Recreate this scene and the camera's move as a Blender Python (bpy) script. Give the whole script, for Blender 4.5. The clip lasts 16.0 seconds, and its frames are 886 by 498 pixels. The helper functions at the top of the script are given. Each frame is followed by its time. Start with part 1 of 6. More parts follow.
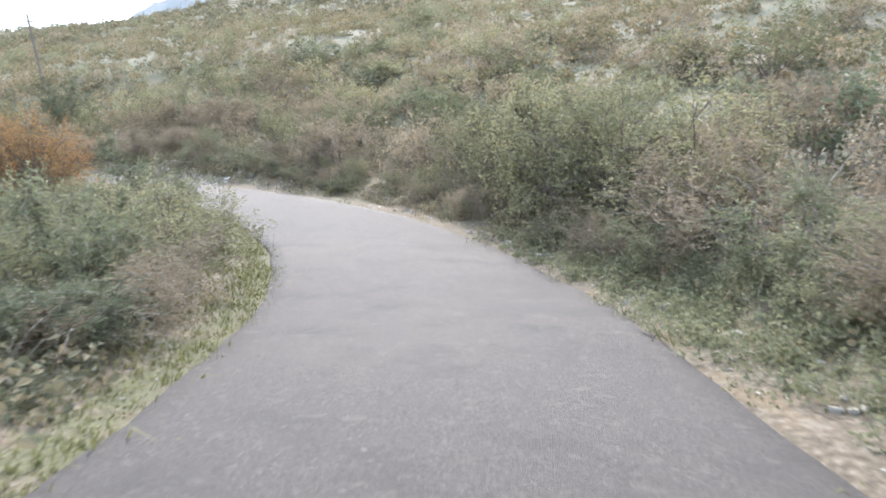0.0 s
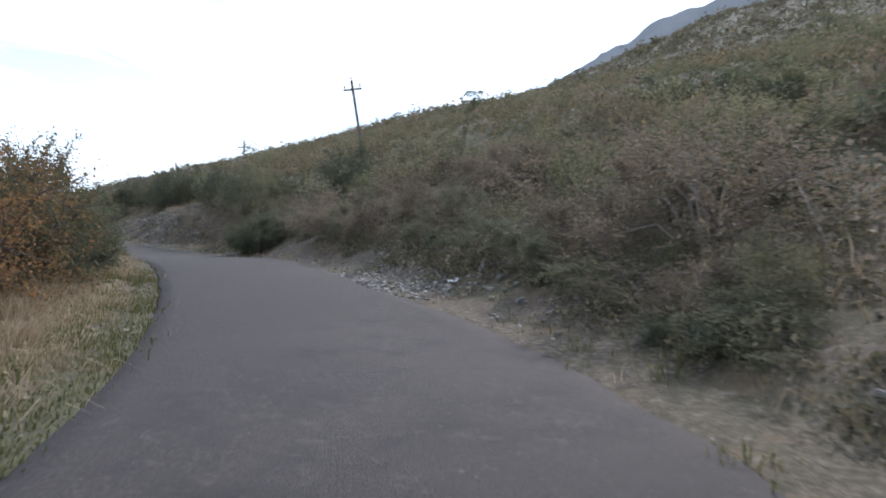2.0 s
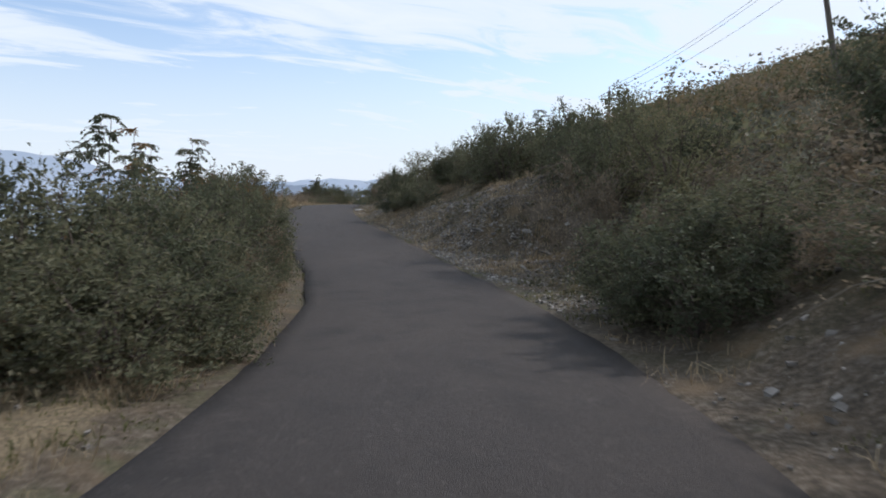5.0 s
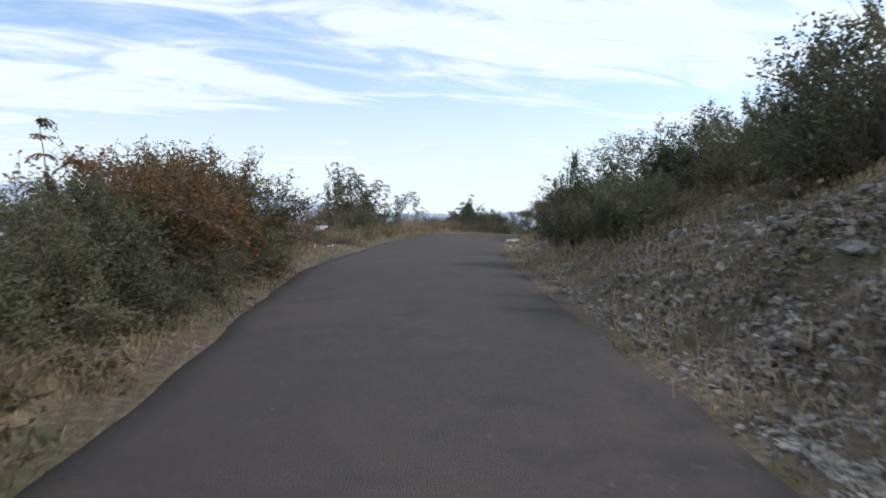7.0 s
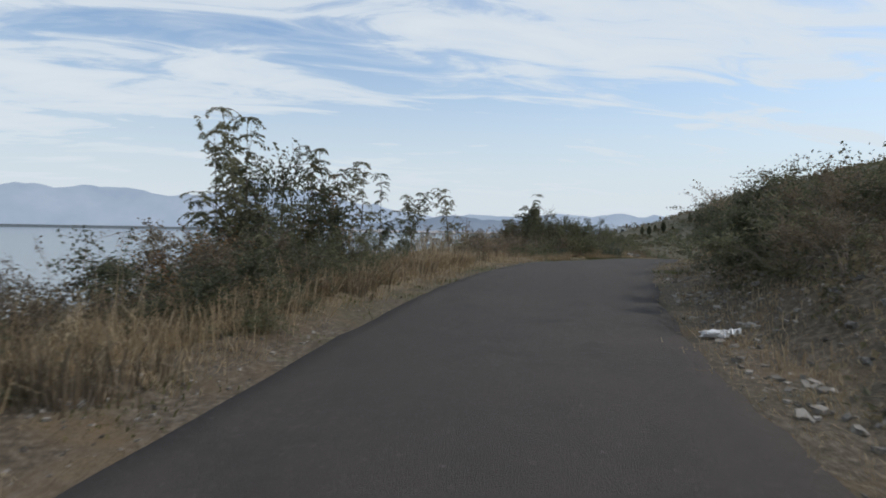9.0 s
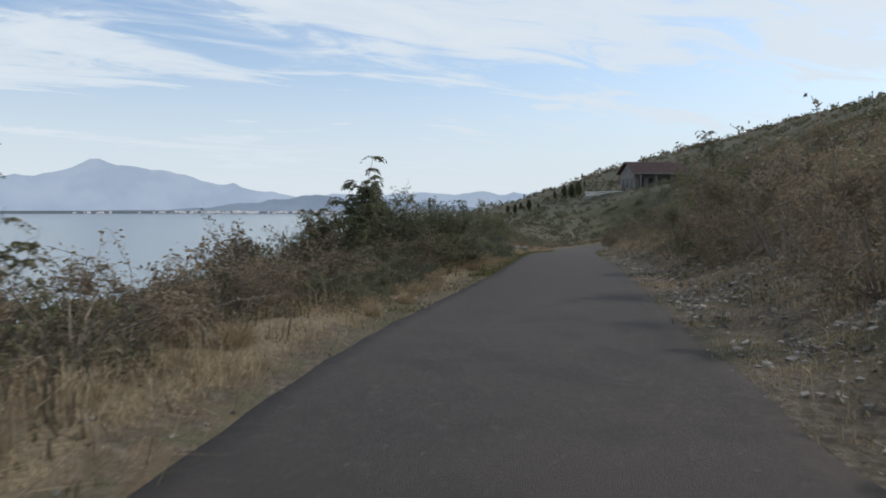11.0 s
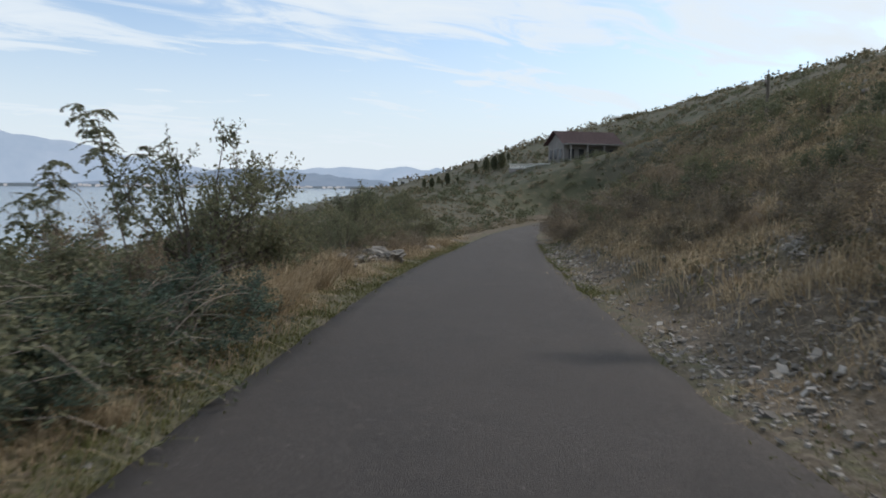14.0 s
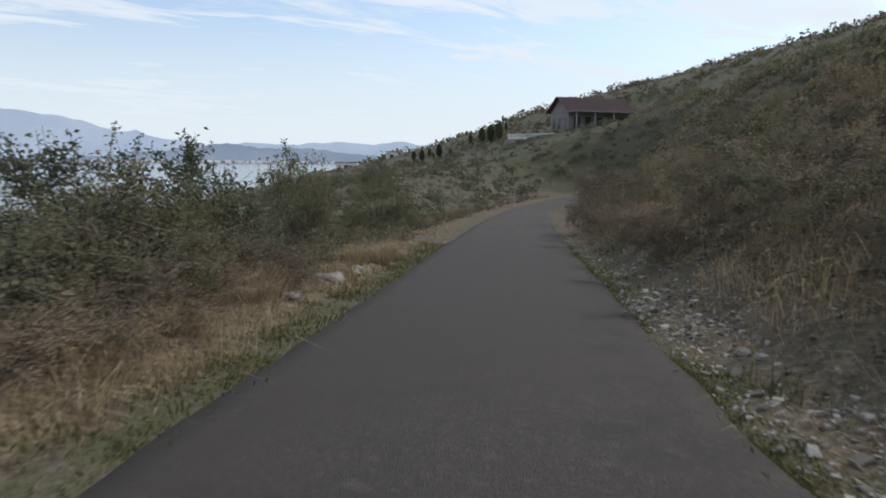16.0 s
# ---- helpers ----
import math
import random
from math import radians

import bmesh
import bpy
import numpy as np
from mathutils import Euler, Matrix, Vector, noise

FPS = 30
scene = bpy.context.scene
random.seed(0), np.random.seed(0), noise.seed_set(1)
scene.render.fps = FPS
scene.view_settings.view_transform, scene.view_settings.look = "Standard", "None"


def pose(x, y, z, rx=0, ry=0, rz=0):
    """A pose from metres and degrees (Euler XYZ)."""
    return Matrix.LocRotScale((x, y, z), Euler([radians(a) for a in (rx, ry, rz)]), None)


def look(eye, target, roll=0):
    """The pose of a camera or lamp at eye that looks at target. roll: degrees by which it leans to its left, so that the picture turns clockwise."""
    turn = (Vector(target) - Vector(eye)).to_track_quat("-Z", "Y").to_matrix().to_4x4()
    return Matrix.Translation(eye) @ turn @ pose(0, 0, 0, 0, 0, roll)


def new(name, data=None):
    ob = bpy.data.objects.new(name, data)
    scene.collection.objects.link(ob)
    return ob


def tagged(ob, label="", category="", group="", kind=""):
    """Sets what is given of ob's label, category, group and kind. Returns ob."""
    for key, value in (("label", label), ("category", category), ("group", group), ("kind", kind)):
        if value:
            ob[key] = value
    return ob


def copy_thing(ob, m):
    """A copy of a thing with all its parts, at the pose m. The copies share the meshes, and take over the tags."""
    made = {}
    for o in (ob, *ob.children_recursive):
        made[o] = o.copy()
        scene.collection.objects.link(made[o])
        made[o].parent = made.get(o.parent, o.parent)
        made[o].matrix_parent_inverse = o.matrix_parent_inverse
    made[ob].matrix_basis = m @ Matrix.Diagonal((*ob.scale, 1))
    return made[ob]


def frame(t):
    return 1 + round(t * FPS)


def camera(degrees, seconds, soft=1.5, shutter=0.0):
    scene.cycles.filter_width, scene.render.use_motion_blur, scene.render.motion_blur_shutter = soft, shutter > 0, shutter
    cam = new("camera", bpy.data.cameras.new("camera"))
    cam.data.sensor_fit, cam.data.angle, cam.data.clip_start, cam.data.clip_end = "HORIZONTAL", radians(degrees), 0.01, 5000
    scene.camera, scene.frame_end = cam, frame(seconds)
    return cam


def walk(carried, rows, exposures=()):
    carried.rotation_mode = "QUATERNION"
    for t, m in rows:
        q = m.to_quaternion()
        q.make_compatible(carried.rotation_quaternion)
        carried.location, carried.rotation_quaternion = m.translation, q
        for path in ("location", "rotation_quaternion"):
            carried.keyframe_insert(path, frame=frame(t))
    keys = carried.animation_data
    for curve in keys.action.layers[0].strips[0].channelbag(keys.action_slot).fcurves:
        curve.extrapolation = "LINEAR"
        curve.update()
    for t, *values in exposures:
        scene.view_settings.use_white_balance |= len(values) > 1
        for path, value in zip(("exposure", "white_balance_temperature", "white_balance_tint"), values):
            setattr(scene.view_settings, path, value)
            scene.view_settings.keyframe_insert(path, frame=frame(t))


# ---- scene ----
cam = camera(66.0, 16.0, soft=1.8, shutter=0.15)
PATH = [
    (0, (0.000, 0.000, -0.000), (-0.223, 19.790, -2.881), 0.95),
    (0.5, (0.186, 3.706, -0.221), (-1.115, 23.544, -2.396), 0.94),
    (1, (-0.112, 7.204, -0.311), (-3.604, 26.824, -2.004), 1.30),
    (1.5, (-0.980, 10.640, -0.302), (-7.644, 29.463, -1.418), 1.24),
    (2, (-2.418, 14.015, -0.187), (-12.467, 31.290, -0.946), 0.61),
    (2.5, (-4.173, 16.564, -0.083), (-17.094, 31.811, -0.856), -0.07),
    (2.8, (-5.241, 17.766, -0.042), (-19.358, 31.902, -1.000), -0.22),
    (3, (-5.974, 18.527, -0.025), (-20.572, 32.149, -1.179), -0.11),
    (3.2, (-6.741, 19.269, -0.012), (-21.749, 32.416, -1.391), -0.68),
    (3.7, (-8.890, 21.166, 0.034), (-24.877, 33.165, -0.633), 0.00),
    (4.2, (-11.412, 23.156, 0.119), (-28.038, 34.236, -0.774), 0.00),
    (4.7, (-14.217, 25.197, 0.129), (-31.217, 35.621, -1.404), 0.00),
    (5.3, (-17.891, 27.645, 0.055), (-35.343, 37.273, -1.597), -0.44),
    (5.5, (-19.172, 28.402, 0.003), (-36.839, 37.564, -1.986), -0.43),
    (6, (-22.443, 30.192, -0.177), (-40.671, 38.166, -2.219), -0.43),
    (6.5, (-25.850, 31.710, -0.299), (-44.611, 38.479, -1.786), 0.30),
    (7, (-29.357, 32.971, -0.247), (-48.588, 38.434, -0.811), 0.77),
    (7.5, (-33.031, 34.088, -0.094), (-52.606, 38.186, -0.319), -0.36),
    (8, (-36.657, 35.112, 0.118), (-56.319, 38.771, -0.020), 0.50),
    (8.5, (-40.289, 36.027, 0.316), (-59.967, 39.588, 0.003), 0.70),
    (9, (-43.914, 36.989, 0.451), (-63.486, 41.071, -0.084), 0.95),
    (9.5, (-47.420, 38.053, 0.560), (-66.779, 43.010, -0.259), 1.10),
    (9.7, (-48.755, 38.523, 0.604), (-68.005, 43.882, -0.256), 1.07),
    (10.2, (-52.022, 39.818, 0.745), (-71.058, 45.944, 0.441), 0.00),
    (10.7, (-55.176, 41.254, 0.868), (-73.860, 48.345, 0.069), 0.00),
    (11.2, (-58.195, 42.874, 0.917), (-76.337, 51.203, -0.302), 0.00),
    (11.8, (-61.665, 45.038, 0.905), (-79.176, 54.596, -0.508), 0.04),
    (12, (-62.804, 45.793, 0.880), (-80.261, 55.412, -0.776), 0.37),
    (12.5, (-65.667, 47.726, 0.785), (-83.065, 57.456, -0.833), 0.80),
    (13, (-68.566, 49.678, 0.701), (-85.920, 59.448, -1.131), 0.76),
    (13.5, (-71.422, 51.619, 0.634), (-88.787, 61.421, -0.910), 0.58),
    (14, (-74.419, 53.637, 0.533), (-91.749, 63.453, -1.288), 0.52),
    (14.5, (-77.497, 55.712, 0.435), (-94.872, 65.502, -1.073), 0.54),
    (15, (-80.545, 57.761, 0.378), (-97.900, 67.569, -1.229), 1.08),
    (15.5, (-83.666, 59.866, 0.259), (-100.923, 69.704, -2.076), 0.94),
    (16, (-86.782, 61.950, 0.046), (-103.991, 71.822, -2.484), 0.48),
]
EXPOSURE = [(0.0, 2.1, 6080, 15), (1.0, 1.75, 6200, 15), (1.6, 1.0, 6170, 15), (2.0, 0.55, 5850, 18), (2.3, 0.20, 5700, 21), (2.7, -0.02, 5750, 21), (3.2, -0.22, 5980, 17), (5.3, -0.05, 6220, 17), (6.0, 0.35, 6200, 17), (6.5, 0.3, 6150, 17), (7.2, -0.05, 6220, 17), (9.0, -0.4, 6370, 14), (12.0, -0.3, 6320, 14), (15.0, -0.2, 6380, 14), (16.0, -0.2, 6380, 15)]
walk(cam, [(t, look(eye, target, roll)) for t, eye, target, roll in PATH], EXPOSURE)


# ---- world, sun ----
SUN_YAW, SUN_UP = 2.0, 40.0
world = bpy.data.worlds.new("sky")
scene.world = world
world.use_nodes = True
wn, wl = world.node_tree.nodes, world.node_tree.links
wn.clear()


def wnode(kind, **kw):
    n = wn.new(kind)
    for k, v in kw.items():
        n.inputs[k].default_value = v
    return n


def wmath(op, a, b=None):
    n = wn.new("ShaderNodeMath")
    n.operation = op
    for i, v in enumerate((a, b)):
        if v is None:
            continue
        if isinstance(v, (int, float)):
            n.inputs[i].default_value = v
        else:
            wl.new(v, n.inputs[i])
    return n.outputs[0]


def wramp(fac, stops):
    n = wn.new("ShaderNodeValToRGB")
    n.color_ramp.elements[0].position, n.color_ramp.elements[0].color = stops[0][0], (*[stops[0][1]] * 3, 1)
    n.color_ramp.elements[1].position, n.color_ramp.elements[1].color = stops[-1][0], (*[stops[-1][1]] * 3, 1)
    for p, v in stops[1:-1]:
        n.color_ramp.elements.new(p).color = (v, v, v, 1)
    wl.new(fac, n.inputs[0])
    return n.outputs[0]


sky = wn.new("ShaderNodeTexSky")
sky.sky_type, sky.sun_disc = "NISHITA", False
sky.sun_elevation, sky.sun_rotation = radians(SUN_UP), radians(-SUN_YAW)
sky.air_density, sky.dust_density, sky.ozone_density = 1.0, 1.5, 1.5
coord = wn.new("ShaderNodeTexCoord")
split = wn.new("ShaderNodeSeparateXYZ")
wl.new(coord.outputs["Generated"], split.inputs[0])
lift = wmath("ADD", wmath("MAXIMUM", split.outputs[2], 0.0), 0.13)
flat = wn.new("ShaderNodeCombineXYZ")
wl.new(wmath("DIVIDE", split.outputs[0], lift), flat.inputs[0])
wl.new(wmath("DIVIDE", split.outputs[1], lift), flat.inputs[1])
turn = wn.new("ShaderNodeMapping")
turn.inputs["Rotation"].default_value = (0, 0, radians(-66))
turn.inputs["Scale"].default_value = (0.85, 0.34, 1.0)
turn.inputs["Location"].default_value = (3.1, 0.4, 0)
wl.new(flat.outputs[0], turn.inputs[0])
big = wnode("ShaderNodeTexNoise", Scale=1.1, Detail=9.0, Roughness=0.52, Distortion=0.9)
fine = wnode("ShaderNodeTexNoise", Scale=5.5, Detail=9.0, Roughness=0.60, Distortion=0.9)
for n in (big, fine):
    wl.new(turn.outputs[0], n.inputs["Vector"])
veil = wmath("ADD", wmath("MULTIPLY", big.outputs[0], 0.52), wmath("MULTIPLY", fine.outputs[0], 0.48))
cloud = wramp(veil, [(0.40, 0.16), (0.475, 0.42), (0.53, 0.86), (0.62, 1.0)])
hazy = wramp(split.outputs[2], [(0.0, 0.97), (0.04, 0.92), (0.10, 0.72), (0.20, 0.34), (0.32, 0.0)])
cover = wmath("MAXIMUM", cloud, hazy)
mix = wn.new("ShaderNodeMix")
mix.data_type = "RGBA"
wl.new(cover, mix.inputs[0])
blue = wn.new("ShaderNodeVectorMath")
blue.operation = "MULTIPLY"
wl.new(sky.outputs[0], blue.inputs[0])
blue.inputs[1].default_value = (1.40, 1.70, 1.84)
wl.new(blue.outputs[0], mix.inputs[6])
mix.inputs[7].default_value = (8.6, 9.6, 10.0, 1)
back = wnode("ShaderNodeBackground", Strength=0.105)
wl.new(mix.outputs[2], back.inputs[0])
wout = wn.new("ShaderNodeOutputWorld")
wl.new(back.outputs[0], wout.inputs[0])

sun = new("sun", bpy.data.lights.new("sun", "SUN"))
sun.data.energy, sun.data.angle, sun.data.color = 2.8, radians(2.5), (1.0, 0.93, 0.83)
a, e = radians(SUN_YAW), radians(SUN_UP)
sun.matrix_world = look((-300 * math.sin(a) * math.cos(e), 300 * math.cos(a) * math.cos(e), 300 * math.sin(e)), (0, 0, 0))


# ---- materials ----
def material(name, stops, scale=4.0, rough=0.9, detail=8.0, bump=0.0, bump_scale=40.0, fac="noise", stretch=None, second=None):
    """stops: (position, colour). fac: noise, object, island (leaves of separate plants) or grain (pieces of one mass). second: (scale, colour, low, high) for patches of another colour."""
    m = bpy.data.materials.new(name)
    m.use_nodes = True
    nt = m.node_tree
    p = nt.nodes["Principled BSDF"]
    p.inputs["Roughness"].default_value = rough
    p.inputs["Specular IOR Level"].default_value = 0.25
    tc = nt.nodes.new("ShaderNodeTexCoord")
    src = tc.outputs["Object"]
    if stretch:
        mp = nt.nodes.new("ShaderNodeMapping")
        mp.inputs["Scale"].default_value = stretch
        nt.links.new(src, mp.inputs[0])
        src = mp.outputs[0]
    no = nt.nodes.new("ShaderNodeTexNoise")
    no.inputs["Scale"].default_value, no.inputs["Detail"].default_value, no.inputs["Roughness"].default_value = scale, detail, 0.62
    nt.links.new(src, no.inputs["Vector"])
    ramp = nt.nodes.new("ShaderNodeValToRGB")
    els = ramp.color_ramp.elements
    els[0].position, els[0].color = stops[0][0], (*stops[0][1], 1)
    els[1].position, els[1].color = stops[-1][0], (*stops[-1][1], 1)
    for pos, col in stops[1:-1]:
        els.new(pos).color = (*col, 1)
    if fac == "noise":
        nt.links.new(no.outputs[0], ramp.inputs[0])
    elif fac in ("island", "grain"):
        g = nt.nodes.new("ShaderNodeNewGeometry")
        oi = nt.nodes.new("ShaderNodeObjectInfo")
        ad = nt.nodes.new("ShaderNodeMath")
        ad.operation = "MULTIPLY_ADD"
        nt.links.new(oi.outputs["Random"], ad.inputs[0])
        ad.inputs[1].default_value = 0.46 if fac == "island" else 0.0
        half = nt.nodes.new("ShaderNodeMath")
        half.operation = "MULTIPLY_ADD"
        nt.links.new(g.outputs["Random Per Island"], half.inputs[0])
        half.inputs[1].default_value = 0.32 if fac == "island" else 0.5
        sc = nt.nodes.new("ShaderNodeMath")
        sc.operation = "MULTIPLY"
        nt.links.new(no.outputs[0], sc.inputs[0])
        sc.inputs[1].default_value = 0.36 if fac == "island" else 0.55
        nt.links.new(sc.outputs[0], half.inputs[2])
        nt.links.new(half.outputs[0], ad.inputs[2])
        nt.links.new(ad.outputs[0], ramp.inputs[0])
    else:
        oi = nt.nodes.new("ShaderNodeObjectInfo")
        ad = nt.nodes.new("ShaderNodeMath")
        ad.operation = "MULTIPLY_ADD"
        nt.links.new(oi.outputs["Random"], ad.inputs[0])
        ad.inputs[1].default_value = 0.4
        sc = nt.nodes.new("ShaderNodeMath")
        sc.operation = "MULTIPLY"
        nt.links.new(no.outputs[0], sc.inputs[0])
        sc.inputs[1].default_value = 0.7
        nt.links.new(sc.outputs[0], ad.inputs[2])
        nt.links.new(ad.outputs[0], ramp.inputs[0])
    col = ramp.outputs[0]
    for sec in second or ():
        n2 = nt.nodes.new("ShaderNodeTexNoise")
        n2.inputs["Scale"].default_value, n2.inputs["Detail"].default_value = sec[0], 6.0
        nt.links.new(src, n2.inputs["Vector"])
        r2 = nt.nodes.new("ShaderNodeMapRange")
        r2.inputs["From Min"].default_value, r2.inputs["From Max"].default_value = sec[2], sec[3]
        nt.links.new(n2.outputs[0], r2.inputs[0])
        mx = nt.nodes.new("ShaderNodeMix")
        mx.data_type = "RGBA"
        nt.links.new(r2.outputs[0], mx.inputs[0])
        nt.links.new(col, mx.inputs[6])
        mx.inputs[7].default_value = (*sec[1], 1)
        col = mx.outputs[2]
    nt.links.new(col, p.inputs["Base Color"])
    if bump:
        nb = nt.nodes.new("ShaderNodeTexNoise")
        nb.inputs["Scale"].default_value, nb.inputs["Detail"].default_value = bump_scale, 6.0
        nt.links.new(tc.outputs["Object"], nb.inputs["Vector"])
        bp = nt.nodes.new("ShaderNodeBump")
        bp.inputs["Strength"].default_value, bp.inputs["Distance"].default_value = bump, 0.02
        nt.links.new(nb.outputs[0], bp.inputs["Height"])
        nt.links.new(bp.outputs[0], p.inputs["Normal"])
    return m


def leafy(m, share=0.35):
    """Lets part of the light shine through thin leaves."""
    nt = m.node_tree
    p = nt.nodes["Principled BSDF"]
    tr = nt.nodes.new("ShaderNodeBsdfTranslucent")
    nt.links.new(p.inputs["Base Color"].links[0].from_socket, tr.inputs[0])
    mx = nt.nodes.new("ShaderNodeMixShader")
    mx.inputs[0].default_value = share
    nt.links.new(p.outputs[0], mx.inputs[1])
    nt.links.new(tr.outputs[0], mx.inputs[2])
    nt.links.new(mx.outputs[0], nt.nodes["Material Output"].inputs[0])
    return m


ASPHALT = material("asphalt", [(0.25, (0.032, 0.0275, 0.025)), (0.55, (0.054, 0.047, 0.042)), (0.8, (0.118, 0.104, 0.092))], 45, 0.82, 10, 0.8, 120,
                   second=[(0.35, (0.066, 0.056, 0.048), 0.45, 0.75), (1.7, (0.038, 0.034, 0.031), 0.50, 0.74), (9.0, (0.082, 0.072, 0.062), 0.58, 0.80), (0.12, (0.050, 0.043, 0.038), 0.46, 0.60), (22.0, (0.130, 0.118, 0.104), 0.64, 0.80)])
SOIL = material("soil", [(0.30, (0.041, 0.038, 0.026)), (0.5, (0.082, 0.074, 0.052)), (0.72, (0.139, 0.125, 0.092))], 6, 0.95, 12, 1.0, 14,
                second=[(0.05, (0.065, 0.066, 0.038), 0.42, 0.60), (0.32, (0.048, 0.052, 0.030), 0.46, 0.60), (0.7, (0.115, 0.096, 0.062), 0.54, 0.68), (2.6, (0.125, 0.115, 0.092), 0.64, 0.80)])
VERGE = material("verge_soil", [(0.30, (0.037, 0.029, 0.020)), (0.5, (0.082, 0.065, 0.045)), (0.72, (0.185, 0.155, 0.119))], 14, 0.95, 12, 1.0, 40,
                 second=[(0.45, (0.058, 0.054, 0.027), 0.49, 0.68), (1.3, (0.124, 0.089, 0.052), 0.54, 0.72), (6.0, (0.154, 0.132, 0.106), 0.60, 0.76), (30.0, (0.144, 0.121, 0.095), 0.58, 0.74)])


def patches(m, attribute, low, high, scale):
    """Lets moss or litter cover a material where the mesh's attribute says that it grows."""
    nt = m.node_tree
    p = nt.nodes["Principled BSDF"]
    at = nt.nodes.new("ShaderNodeAttribute")
    at.attribute_name = attribute
    tc = nt.nodes.new("ShaderNodeTexCoord")
    no = nt.nodes.new("ShaderNodeTexNoise")
    no.inputs["Scale"].default_value, no.inputs["Detail"].default_value = scale, 9.0
    nt.links.new(tc.outputs["Object"], no.inputs["Vector"])
    ad = nt.nodes.new("ShaderNodeMath")
    ad.operation = "MULTIPLY_ADD"
    nt.links.new(no.outputs[0], ad.inputs[0])
    ad.inputs[1].default_value = 1.2
    nt.links.new(at.outputs["Fac"], ad.inputs[2])
    rg = nt.nodes.new("ShaderNodeMapRange")
    rg.inputs["From Min"].default_value, rg.inputs["From Max"].default_value = 0.85, 1.15
    nt.links.new(ad.outputs[0], rg.inputs[0])
    tone = nt.nodes.new("ShaderNodeValToRGB")
    tone.color_ramp.elements[0].position, tone.color_ramp.elements[0].color = 0.35, (*low, 1)
    tone.color_ramp.elements[1].position, tone.color_ramp.elements[1].color = 0.68, (*high, 1)
    n2 = nt.nodes.new("ShaderNodeTexNoise")
    n2.inputs["Scale"].default_value, n2.inputs["Detail"].default_value = scale * 9, 6.0
    nt.links.new(tc.outputs["Object"], n2.inputs["Vector"])
    nt.links.new(n2.outputs[0], tone.inputs[0])
    mx = nt.nodes.new("ShaderNodeMix")
    mx.data_type = "RGBA"
    nt.links.new(rg.outputs[0], mx.inputs[0])
    nt.links.new(p.inputs["Base Color"].links[0].from_socket, mx.inputs[6])
    nt.links.new(tone.outputs[0], mx.inputs[7])
    nt.links.new(mx.outputs[2], p.inputs["Base Color"])


patches(VERGE, "straw_litter", (0.090, 0.072, 0.045), (0.235, 0.185, 0.115), 3.0)
patches(VERGE, "moss", (0.046, 0.047, 0.026), (0.112, 0.106, 0.058), 4.0)
PALE_ROCK = material("pale_limestone", [(0.28, (0.10, 0.09, 0.078)), (0.5, (0.205, 0.19, 0.17)), (0.75, (0.36, 0.34, 0.31))], 6, 0.95, 12, 0.9, 26, fac="object", second=[(11.0, (0.22, 0.20, 0.165), 0.52, 0.7)])
ROCK = material("limestone", [(0.28, (0.085, 0.078, 0.070)), (0.5, (0.19, 0.178, 0.160)), (0.75, (0.36, 0.345, 0.315))], 9, 0.95, 12, 0.9, 26, fac="object", second=[(14.0, (0.11, 0.098, 0.082), 0.5, 0.7)])
GRAVEL = material("gravel_stone", [(0.2, (0.092, 0.083, 0.072)), (0.55, (0.228, 0.210, 0.186)), (0.95, (0.455, 0.428, 0.388))], 3, 0.95, 6, 0.6, 60, fac="grain")
BARK = material("bark", [(0.3, (0.06, 0.048, 0.038)), (0.7, (0.16, 0.13, 0.105))], 30, 0.9, 6, 0.5, 80)
DEAD = material("dead_stem", [(0.3, (0.125, 0.102, 0.083)), (0.7, (0.285, 0.247, 0.205))], 20, 0.9, 6)
GREEN = leafy(material("leaf_green", [(0.15, (0.055, 0.066, 0.041)), (0.5, (0.107, 0.118, 0.070)), (0.85, (0.204, 0.197, 0.116))], 1.6, 0.65, 4, fac="island"), 0.42)
OLIVE = leafy(material("leaf_olive", [(0.15, (0.063, 0.071, 0.039)), (0.5, (0.142, 0.143, 0.078)), (0.85, (0.262, 0.240, 0.135))], 1.6, 0.75, 4, fac="island"))
BLUE_GREEN = leafy(material("leaf_blue_green", [(0.15, (0.030, 0.044, 0.038)), (0.5, (0.054, 0.084, 0.064)), (0.85, (0.098, 0.130, 0.092))], 1.6, 0.7, 4, fac="island"), 0.35)
RUSSET = leafy(material("leaf_russet", [(0.10, (0.060, 0.070, 0.038)), (0.42, (0.116, 0.112, 0.056)), (0.68, (0.225, 0.132, 0.060)), (0.94, (0.35, 0.195, 0.082))], 1.4, 0.7, 4, fac="island"), 0.42)
DRY = leafy(material("leaf_dry", [(0.15, (0.075, 0.066, 0.048)), (0.45, (0.140, 0.122, 0.086)), (0.7, (0.205, 0.172, 0.118)), (0.95, (0.33, 0.275, 0.185))], 1.4, 0.8, 4, fac="island"))
BROWN = leafy(material("leaf_withered", [(0.12, (0.070, 0.060, 0.043)), (0.45, (0.150, 0.122, 0.084)), (0.9, (0.30, 0.238, 0.162))], 1.4, 0.75, 4, fac="island"))
STRAW = leafy(material("straw", [(0.15, (0.163, 0.120, 0.073)), (0.5, (0.326, 0.250, 0.154)), (0.9, (0.526, 0.435, 0.293))], 0.7, 0.8, 4, fac="grain"), 0.25)
GRASS = leafy(material("grass_blade", [(0.15, (0.045, 0.055, 0.018)), (0.5, (0.10, 0.105, 0.036)), (0.9, (0.20, 0.18, 0.08))], 0.9, 0.7, 4, fac="grain"), 0.3)
